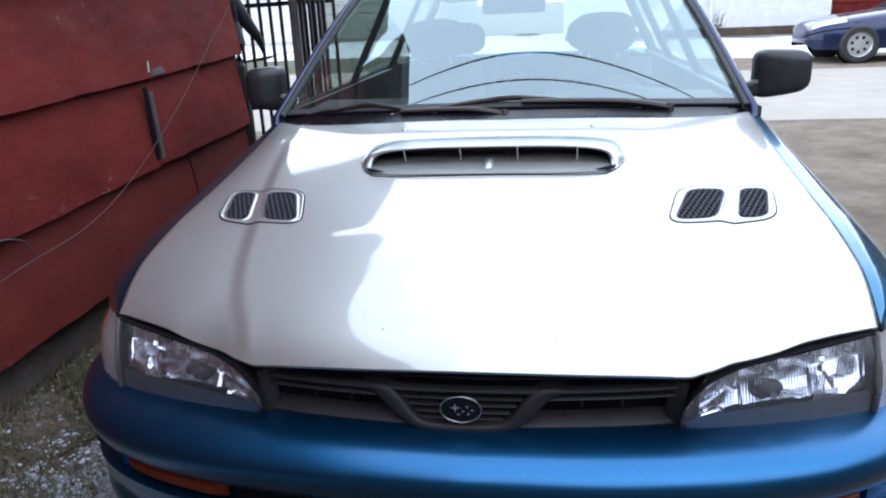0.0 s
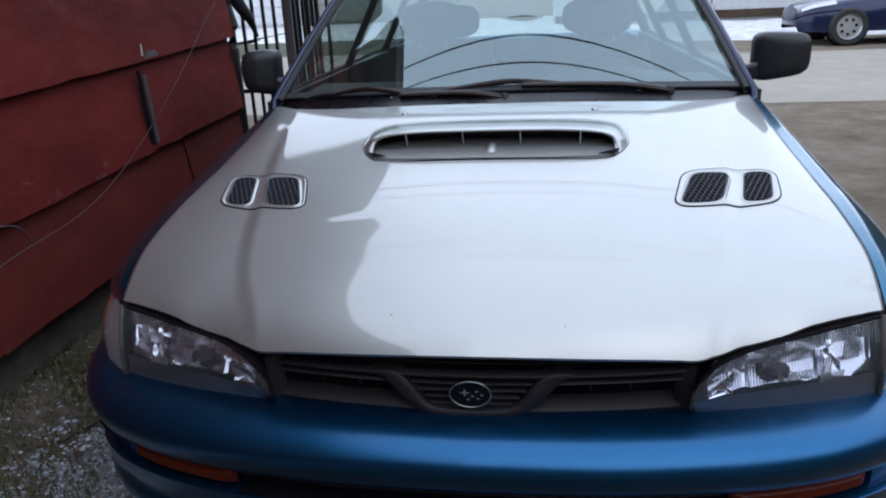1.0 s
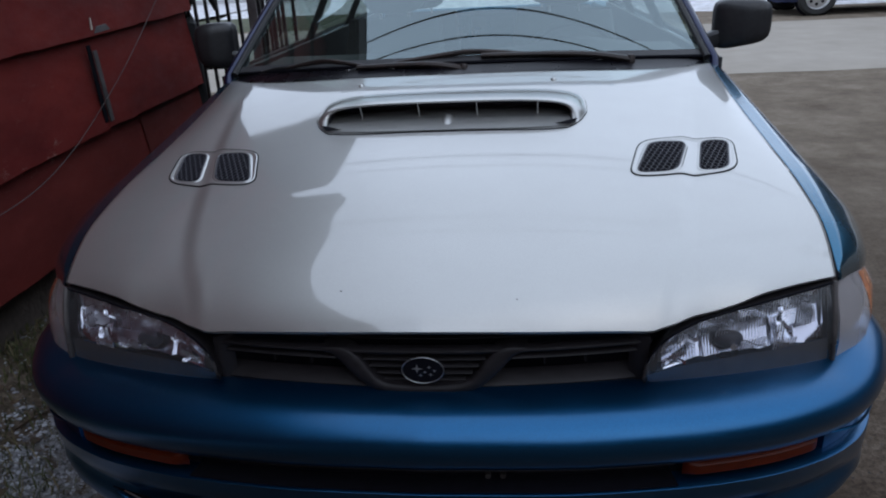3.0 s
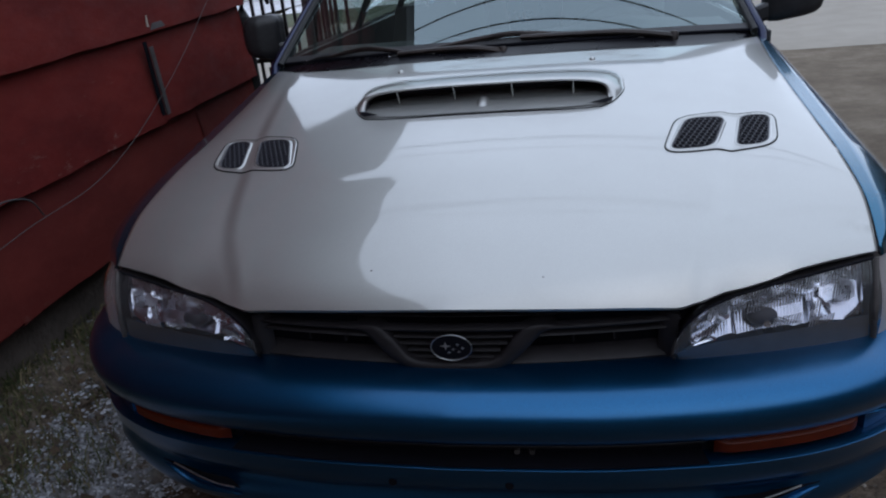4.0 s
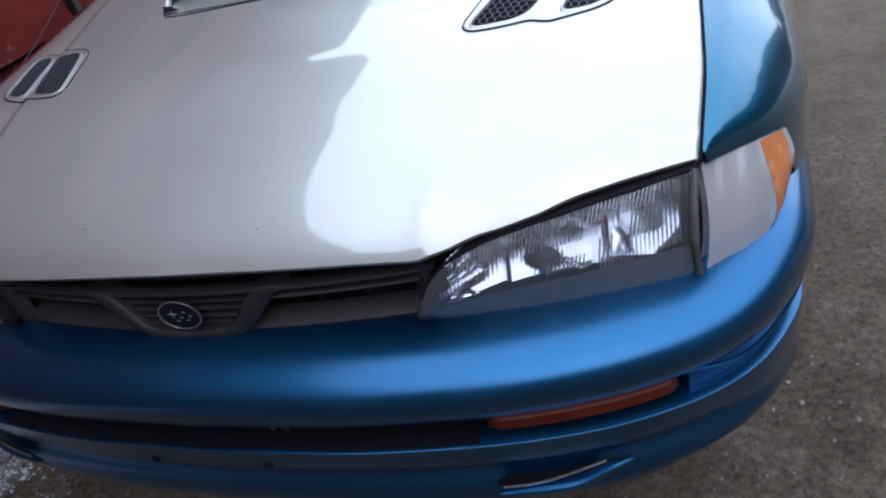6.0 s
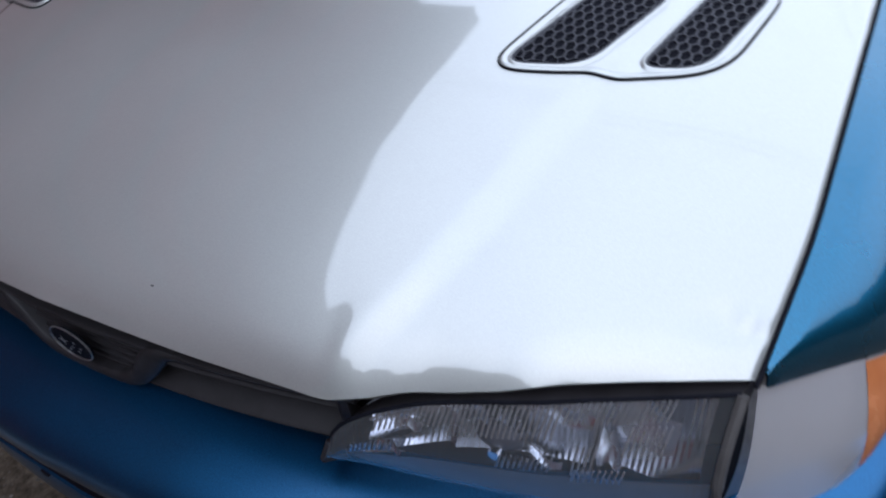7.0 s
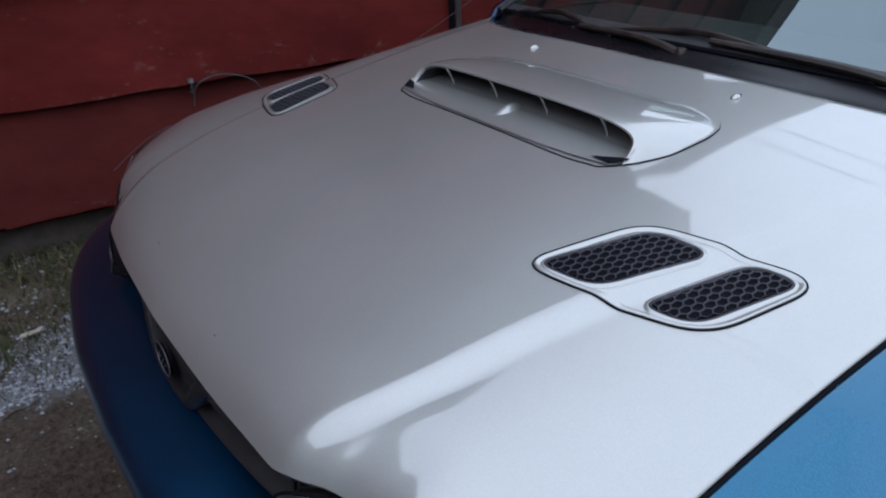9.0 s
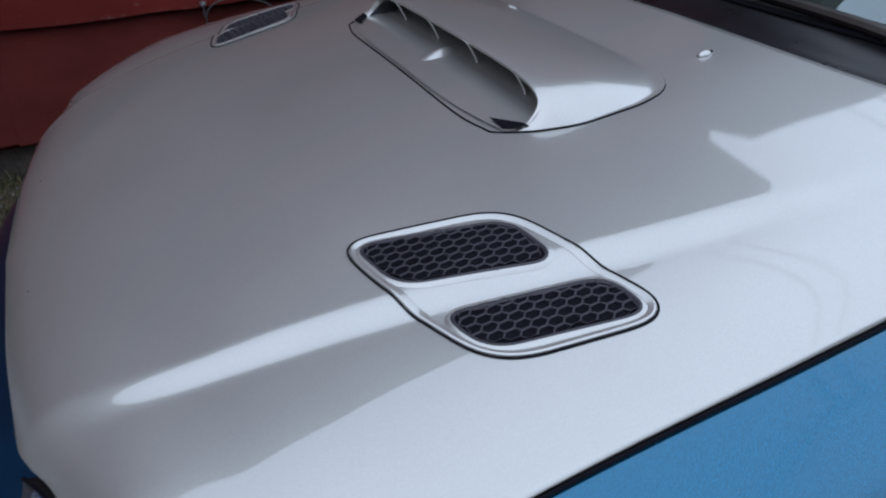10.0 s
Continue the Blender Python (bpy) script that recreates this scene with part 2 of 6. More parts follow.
def red_boards(name="flaking_red_paint", grime=0.0):
    m, nt, b = nodes_of(name)
    info = nt.nodes.new("ShaderNodeObjectInfo")
    at = nt.nodes.new("ShaderNodeMapping")
    at.inputs["Scale"].default_value = (1.0, 0.45, 1.0)
    nt.links.new(coords(nt), at.inputs["Vector"])

    def tex(scale, detail, rough=0.6):
        n = add(nt, "ShaderNodeTexNoise", Scale=scale, Detail=detail, Roughness=rough)
        nt.links.new(at.outputs[0], n.inputs["Vector"])
        return n.outputs["Fac"]

    red = ramp(nt, tex(3.5, 9.0, 0.62), [(0.3, (0.0609, 0.00655, 0.00597)), (0.5, (0.101, 0.0113, 0.00937)), (0.7, (0.148, 0.0185, 0.0141))])
    tone = add(nt, "ShaderNodeHueSaturation", Saturation=1.0)
    span = nt.nodes.new("ShaderNodeMapRange")
    span.inputs["To Min"].default_value, span.inputs["To Max"].default_value = 0.8, 1.2
    nt.links.new(info.outputs["Random"], span.inputs["Value"])
    nt.links.new(span.outputs[0], tone.inputs["Value"])
    nt.links.new(red, tone.inputs["Color"])
    chips = ramp(nt, tex(30.0, 9.0, 0.75), [(0.57, grey(0.0)), (0.66, grey(0.7))])
    edge = nt.nodes.new("ShaderNodeSeparateXYZ")  # paint goes first along a board's edges
    nt.links.new(coords(nt, "Generated"), edge.inputs[0])
    rim = ramp(nt, edge.outputs["Z"], [(0.0, grey(0.22)), (0.14, grey(0.10)), (0.35, grey(0.0)), (0.7, grey(0.03)), (0.92, grey(0.15))])
    more = nt.nodes.new("ShaderNodeMath")
    nt.links.new(tex(3.0, 3.0), more.inputs[0])
    nt.links.new(rim, more.inputs[1])
    where = ramp(nt, more.outputs[0], [(0.58, grey(0.0)), (0.74, grey(1.0))])
    worn = nt.nodes.new("ShaderNodeMix")
    worn.data_type, worn.blend_type = "RGBA", "MULTIPLY"
    worn.inputs[0].default_value = 1.0
    nt.links.new(chips, worn.inputs[6])
    nt.links.new(where, worn.inputs[7])
    bare = worn.outputs[2]
    pick = nt.nodes.new("ShaderNodeSeparateColor")
    nt.links.new(bare, pick.inputs[0])
    paint = mix(nt, pick.outputs[0], tone.outputs[0], (0.20, 0.125, 0.105))
    if grime:  # old mud splashed over the paint
        mud = nt.nodes.new("ShaderNodeSeparateColor")
        nt.links.new(ramp(nt, tex(7.0, 8.0, 0.7), [(0.3, grey(grime * 0.5)), (0.65, grey(grime))]), mud.inputs[0])
        paint = mix(nt, mud.outputs[0], paint, (0.045, 0.031, 0.025))
    nt.links.new(paint, b.inputs["Base Color"])
    nt.links.new(ramp(nt, tex(20.0, 4.0), [(0.3, grey(0.6)), (0.7, grey(0.85))]), b.inputs["Roughness"])
    b.inputs["Specular IOR Level"].default_value = 0.12
    bump(nt, b, tex(60.0, 6.0), 0.35, 0.004)
    return m


RED = red_boards()
RED_MUDDY = red_boards("muddy_red_paint", 0.24)


def ground_mat():
    """Damp packed dirt; grit; a grassy, snow-dusted verge along the wall; tan beyond."""
    m, nt, b = nodes_of("damp_dirt")
    pos = coords(nt)
    sep = nt.nodes.new("ShaderNodeSeparateXYZ")
    nt.links.new(pos, sep.inputs[0])
    dirt = ramp(nt, noise_tex(nt, 3.0, 12.0, 0.78), [(0.32, (0.062, 0.046, 0.034)), (0.46, (0.102, 0.076, 0.057)), (0.56, (0.136, 0.105, 0.081)), (0.70, (0.205, 0.165, 0.132))])
    grit = ramp(nt, noise_tex(nt, 60.0, 8.0, 0.8), [(0.36, grey(0.40)), (0.5, grey(0.95)), (0.66, grey(1.5))])
    gm = nt.nodes.new("ShaderNodeMix")
    gm.data_type, gm.blend_type = "RGBA", "MULTIPLY"
    gm.inputs[0].default_value = 1.0
    nt.links.new(dirt, gm.inputs[6])
    nt.links.new(grit, gm.inputs[7])
    # the trodden part towards the road is lighter
    far = nt.nodes.new("ShaderNodeMapRange")
    far.inputs["From Min"].default_value, far.inputs["From Max"].default_value = 0.6, 4.0
    nt.links.new(sep.outputs["Y"], far.inputs["Value"])
    pale = ramp(nt, noise_tex(nt, 1.6, 12.0, 0.78), [(0.34, (0.115, 0.090, 0.068)), (0.5, (0.178, 0.144, 0.110)), (0.66, (0.27, 0.225, 0.178))])
    # thin old snow lying in patches between the shed and the dirt
    across = nt.nodes.new("ShaderNodeMapRange")
    across.inputs["From Min"].default_value, across.inputs["From Max"].default_value = -1.42, -0.80
    nt.links.new(sep.outputs["X"], across.inputs["Value"])
    band = ramp(nt, across.outputs[0], [(0.42, grey(0.0)), (0.54, grey(1.0)), (0.72, grey(1.0)), (0.84, grey(0.0))])
    patch = ramp(nt, noise_tex(nt, 14.0, 10.0, 0.8), [(0.42, grey(0.0)), (0.52, grey(0.9))])
    both = nt.nodes.new("ShaderNodeMix")
    both.data_type, both.blend_type = "RGBA", "MULTIPLY"
    both.inputs[0].default_value = 1.0
    nt.links.new(band, both.inputs[6])
    nt.links.new(patch, both.inputs[7])
    cover = nt.nodes.new("ShaderNodeSeparateColor")
    nt.links.new(both.outputs[2], cover.inputs[0])
    soil = mix(nt, far.outputs[0], gm.outputs[2], pale)
    nt.links.new(mix(nt, cover.outputs[0], soil, (0.225, 0.222, 0.232)), b.inputs["Base Color"])
    b.inputs["Roughness"].default_value = 0.95
    b.inputs["Specular IOR Level"].default_value = 0.1
    bump(nt, b, noise_tex(nt, 28.0, 10.0, 0.75), 0.9, 0.025)
    return m


DIRT = ground_mat()


def gravel_mat(name, stops):
    m, nt, b = nodes_of(name)
    g = nt.nodes.new("ShaderNodeNewGeometry")
    nt.links.new(ramp(nt, g.outputs["Random Per Island"], stops), b.inputs["Base Color"])
    b.inputs["Roughness"].default_value = 0.85
    return m


GRIT = gravel_mat("loose_grit", [(0.0, (0.033, 0.0308, 0.0308)), (0.55, (0.077, 0.0616, 0.0506)), (0.95, (0.165, 0.138, 0.116)), (1.0, (0.286, 0.27, 0.264))])
FROST = gravel_mat("frosted_bits", [(0.0, (0.0563, 0.0537, 0.0575)), (0.3, (0.169, 0.169, 0.182)), (0.7, (0.269, 0.269, 0.294)), (1.0, (0.425, 0.438, 0.481))])
GRASS = gravel_mat("winter_grass", [(0.0, (0.0264, 0.036, 0.0096)), (0.5, (0.066, 0.0768, 0.0216)), (0.8, (0.12, 0.101, 0.0456)), (1.0, (0.24, 0.186, 0.114))])


# ---- building helpers ----
def part(name, bm, material, parent=None, label="", smooth=True, solid=0.0, bevel=0.0):
    """Links a bmesh as one mesh object, under a thing or under a part."""
    bmesh.ops.recalc_face_normals(bm, faces=bm.faces[:])
    me = bpy.data.meshes.new(name)
    bm.to_mesh(me)
    bm.free()
    me.materials.append(material)
    if smooth:
        for p in me.polygons:
            p.use_smooth = True
        me.set_sharp_from_angle(angle=radians(38))
    ob = new(name, me)
    if parent:
        ob.parent = parent
        if parent.type == "EMPTY":
            ob.matrix_parent_inverse = Matrix.Translation(-parent.location)
    if solid:
        s = ob.modifiers.new("thickness", "SOLIDIFY")
        s.thickness, s.offset = solid, -1.0
    if bevel:
        s = ob.modifiers.new("edges", "BEVEL")
        s.width, s.segments, s.limit_method = bevel, 2, "ANGLE"
    if label:
        ob["label"] = label
    return ob


def thing(name, at, label, category, group="", kind=""):
    ob = new(name)
    ob.location = at
    ob.empty_display_size = 0.1
    return tagged(ob, label, category, group, kind)


def grid(f, nu, nv, bm=None, wrap=False):
    """A sheet of quads over f(u, v), u and v from 0 to 1."""
    bm = bm or bmesh.new()
    rows = [[bm.verts.new(f(i / nu, j / nv)) for i in range(nu if wrap else nu + 1)] for j in range(nv + 1)]
    for j in range(nv):
        for i in range(nu):
            k = (i + 1) % len(rows[0])
            bm.faces.new((rows[j][i], rows[j][k], rows[j + 1][k], rows[j + 1][i]))
    return bm


def block(bm, centre, size, turn=None, taper=1.0):
    """A box with its top scaled by taper."""
    cx, cy, cz = centre
    sx, sy, sz = (s / 2 for s in size)
    m = turn or Matrix()
    vs = [bm.verts.new(Vector(centre) + m @ Vector((a * sx * (taper if c > 0 else 1), b * sy * (taper if c > 0 else 1), c * sz))) for c in (-1, 1) for b in (-1, 1) for a in (-1, 1)]
    for q in ((0, 1, 3, 2), (4, 6, 7, 5), (0, 4, 5, 1), (1, 5, 7, 3), (3, 7, 6, 2), (2, 6, 4, 0)):
        bm.faces.new([vs[i] for i in q])
    return bm


def box(centre, size, turn=None, taper=1.0):
    return block(bmesh.new(), centre, size, turn, taper)


def tube(points, radius, seg=8, bm=None, closed=False):
    """A round tube along points; radius may be a function of 0..1."""
    bm = bm or bmesh.new()
    pts = [Vector(p) for p in points]
    n = len(pts)
    rings = []
    for i, p in enumerate(pts):
        a, b = (pts[i - 1], pts[(i + 1) % n]) if closed else (pts[max(i - 1, 0)], pts[min(i + 1, n - 1)])
        d = (b - a).normalized()
        side = d.cross(Vector((0, 0, 1)))
        side = side.normalized() if side.length > 1e-4 else Vector((1, 0, 0))
        up = side.cross(d)
        r = radius(i / max(n - 1, 1)) if callable(radius) else radius
        rings.append([bm.verts.new(p + r * (math.cos(k * math.tau / seg) * side + math.sin(k * math.tau / seg) * up)) for k in range(seg)])
    for i in range(n if closed else n - 1):
        for k in range(seg):
            j = (i + 1) % n
            bm.faces.new((rings[i][k], rings[i][(k + 1) % seg], rings[j][(k + 1) % seg], rings[j][k]))
    if not closed:
        bm.faces.new(rings[0][::-1])
        bm.faces.new(rings[-1])
    return bm


def lathe(profile, seg=40, axis="X", at=(0, 0, 0)):
    """Turns (radius, along) pairs about an axis."""
    def f(u, v):
        k = v * (len(profile) - 1)
        i = min(int(k), len(profile) - 2)
        r = profile[i][0] + (profile[i + 1][0] - profile[i][0]) * (k - i)
        h = profile[i][1] + (profile[i + 1][1] - profile[i][1]) * (k - i)
        c, s = math.cos(u * math.tau) * r, math.sin(u * math.tau) * r
        return Vector(at) + Vector({"X": (h, c, s), "Y": (c, h, s), "Z": (c, s, h)}[axis])
    return grid(f, seg, len(profile) - 1, wrap=True)


def flip(bm, do=True):
    """Mirrors a bmesh across the car's middle."""
    if do:
        bmesh.ops.scale(bm, vec=(-1, 1, 1), verts=bm.verts[:])
    return bm


def spline(x, knots):
    """A smooth curve through (x, y) knots that never overshoots."""
    xs, ys = [k[0] for k in knots], [k[1] for k in knots]
    x = min(max(x, xs[0]), xs[-1])
    h = [b - a for a, b in zip(xs, xs[1:])]
    d = [(b - a) / w for a, b, w in zip(ys, ys[1:], h)]
    m = [d[0]] + [2 * a * b / (a + b) if a * b > 0 else 0.0 for a, b in zip(d, d[1:])] + [d[-1]]
    i = 0
    while i < len(h) - 1 and x > xs[i + 1]:
        i += 1
    t = (x - xs[i]) / h[i]
    return (2 * t**3 - 3 * t**2 + 1) * ys[i] + (t**3 - 2 * t * t + t) * h[i] * m[i] + (3 * t * t - 2 * t**3) * ys[i + 1] + (t**3 - t * t) * h[i] * m[i + 1]


def ease(x, a, b):
    t = min(max((x - a) / (b - a), 0.0), 1.0)
    return t * t * (3 - 2 * t)


def smooth_path(pts, n=6):
    pts = [Vector(p) for p in pts]
    out = []
    for i in range(len(pts) - 1):
        a, b, c, d = pts[max(i - 1, 0)], pts[i], pts[i + 1], pts[min(i + 2, len(pts) - 1)]
        for k in range(n):
            t = k / n
            out.append(0.5 * (2 * b + (c - a) * t + (2 * a - 5 * b + 4 * c - d) * t * t + (3 * b - a - 3 * c + d) * t**3))
    return out + [pts[-1]]


def rounded(corners, r=0.02, seg=5):
    """A closed outline with its corners rounded off: points in the plane."""
    out, n = [], len(corners)
    for i, c in enumerate(corners):
        p, a, b = (Vector((*q[:2], 0)) for q in (c, corners[i - 1], corners[(i + 1) % n]))
        rad = c[2] if len(c) > 2 else r
        ra, rb = min(rad, (a - p).length * 0.5), min(rad, (b - p).length * 0.5)
        s, e = p + (a - p).normalized() * ra, p + (b - p).normalized() * rb
        for k in range(seg + 1):
            t = k / seg
            q = (1 - t) ** 2 * s + 2 * t * (1 - t) * p + t * t * e
            out.append((q.x, q.y))
    return out


def inside(x, y, outline):
    hit = False
    for (x0, y0), (x1, y1) in zip(outline, outline[1:] + outline[:1]):
        if (y0 > y) != (y1 > y) and x < (x1 - x0) * (y - y0) / (y1 - y0) + x0:
            hit = not hit
    return hit


# ---- the car's lines: x across from its middle, y back from its nose ----
def crown(y):
    return spline(y, [(0.096, 0.715), (0.115, 0.737), (0.14, 0.758), (0.18, 0.783), (0.23, 0.806), (0.29, 0.827), (0.35, 0.846), (0.45, 0.8705), (0.70, 0.915), (1.0, 0.962), (1.3, 0.998)])


def ridge_x(y):
    return spline(y, [(0.12, 0.372), (0.25, 0.435), (0.42, 0.475), (0.5, 0.49), (0.75, 0.541), (0.95, 0.575), (1.2, 0.62)])


def edge_x(y):
    return spline(y, [(0.24, 0.690), (0.40, 0.702), (1.0, 0.702), (1.27, 0.708)])


def edge_z(y):
    return spline(y, [(0.12, 0.665), (0.245, 0.735), (0.33, 0.778), (0.40, 0.803), (0.55, 0.836), (0.73, 0.862), (0.9, 0.888), (1.27, 0.953)])


def nose_y(x):
    return spline(abs(x), [(0.0, 0.097), (0.2, 0.104), (0.34, 0.116), (0.375, 0.120), (0.41, 0.132), (0.454, 0.152), (0.50, 0.167), (0.54, 0.180), (0.58, 0.198), (0.62, 0.216), (0.66, 0.234), (0.71, 0.258)])


def tail_y(x):
    return spline(abs(x), [(0.0, 1.085), (0.25, 1.098), (0.45, 1.125), (0.6, 1.17), (0.71, 1.265)])


def nose_z(x):
    return spline(abs(x), [(0.0, 0.715), (0.2, 0.711), (0.33, 0.705), (0.375, 0.702), (0.454, 0.711), (0.50, 0.718), (0.54, 0.726), (0.62, 0.730), (0.70, 0.731)])


def camber(a):
    """How far the middle of the hood falls away to its sides."""
    b = min(a, 0.37)
    return 0.06 * b**2 + 0.12 * b**4 + 0.0687 * (a - b)


def plain_z(x, y):
    """The hood without its rolled nose: a cambered middle, a step down outside each ridge, falling sides."""
    a, r, e = abs(x), ridge_x(y), edge_x(y)
    foot = r - 0.017
    top = crown(y) - camber(min(a, foot))
    if a <= foot:
        return top
    step = (0.0095 - 0.0075 * ease(y, 0.60, 1.1)) * (0.75 + 0.25 * ease(y, 0.13, 0.35))
    rest = max(0.0, top - edge_z(y) - 0.05 * (e - foot) - step)
    t = (a - foot) / (e - foot)
    return top - 0.05 * (a - foot) - step * ease(a, foot, r + 0.020) - rest * t**3


def hood_z(x, y):
    """The top of the hood, its leading edge rolled down over the lamps and turned under at the lip."""
    z, a = plain_z(x, y), abs(x)
    f = nose_y(a)
    fall = max(0.0, plain_z(a, f) - nose_z(a))
    tight = min(0.010, 0.5 * fall)
    z -= (fall - tight) * max(0.0, 1 - (y - f) / 0.11) ** 2.4 + tight * max(0.0, 1 - (y - f) / 0.042) ** 3
    return z


def hood_normal(x, y):
    h = 0.004
    return Vector((hood_z(x - h, y) - hood_z(x + h, y), hood_z(x, y - h) - hood_z(x, y + h), 2 * h)).normalized()


def on_hood(x, y, up=0.0):
    return Vector((x, y, hood_z(x, y))) + up * hood_normal(x, y)


def wing_plan(u):
    """The bumper's foremost line in plan, u from -1 to 1 across the car: place and outward direction."""
    def at(w):
        a = abs(w)
        x = spline(a, [(0, 0), (0.2, 0.2), (0.4, 0.40), (0.55, 0.55), (0.68, 0.672), (0.77, 0.752), (0.84, 0.800), (0.90, 0.832), (1.0, 0.846)])
        y = spline(a, [(0, 0.0), (0.2, 0.006), (0.4, 0.028), (0.55, 0.062), (0.68, 0.115), (0.77, 0.178), (0.84, 0.25), (0.90, 0.34), (1.0, 0.52)])
        return Vector((math.copysign(x, w), y, 0))
    p, q, r = at(u), at(max(u - 0.01, -1)), at(min(u + 0.01, 1))
    d = (r - q).normalized()
    return p, Vector((d.y, -d.x, 0))


def on_bumper(u, inset, z):
    p, out = wing_plan(u)
    p = p - out * inset
    return Vector((p.x, p.y, z))


def u_of_x(x):
    lo, hi = -1.0, 1.0
    for _ in range(30):
        mid = (lo + hi) / 2
        lo, hi = (mid, hi) if wing_plan(mid)[0].x < x else (lo, mid)
    return lo


# ---- the car ----
car = thing("estate_car", (0, 2.1, 0), "old blue estate car with a silver scooped hood, parked on dirt", "car")


def build_hood():

    def f(u, v):
        s = 2 * u - 1
        x = s * 0.705
        t = v**1.6
        y = nose_y(x) + t * (tail_y(x) - nose_y(x))
        x = s * edge_x(y)
        return Vector((x, y, hood_z(x, y)))

    bm = grid(f, 220, 150)
    bm.verts.ensure_lookup_table()
    # the lip turns under at the front
    front = [v for v in bm.verts[:221]]
    under = [bm.verts.new(v.co + Vector((0, 0.004, -0.006))) for v in front]
    back = [bm.verts.new(v.co + Vector((0, 0.03, -0.008))) for v in front]
    for a, b in ((front, under), (under, back)):
        for i in range(220):
            bm.faces.new((a[i], a[i + 1], b[i + 1], b[i]))
    # a few old dings near one front corner
    for cx, cy, r, d in ((0.658, 0.280, 0.022, 0.0032), (0.676, 0.290, 0.014, -0.0030), (0.687, 0.284, 0.010, 0.0028), (0.636, 0.272, 0.018, 0.0014)):
        for v in bm.verts:
            k = math.hypot(v.co.x - cx, v.co.y - cy) / r
            if k < 1:
                v.co.z -= d * (1 - k * k) ** 2
    hood = part("hood", bm, SILVER, car, "silver painted hood with a scoop and vents", solid=0.003)
    # dull road grit stuck near the leading edge
    rnd = random.Random(5)
    for x, y in [(0.155, 0.137), (-0.135, 0.150)]:
        p, r = on_hood(x, y, 0.0004), rnd.uniform(0.0009, 0.0016)
        part("grit_speck", tube([p - Vector((r, 0, 0)), p + Vector((r, 0, 0))], r * 0.6, 5), BLACK, hood)
    return hood


hood = build_hood()

# the shut gaps along the hood's sides, and the black gap over the grille
for side in (1, -1):
    part("shut_line", tube([(side * (edge_x(y) + 0.002), y, edge_z(y) - 0.004) for y in [0.25 + 0.03 * i for i in range(34)]], 0.0022, 6), SEAM, car)


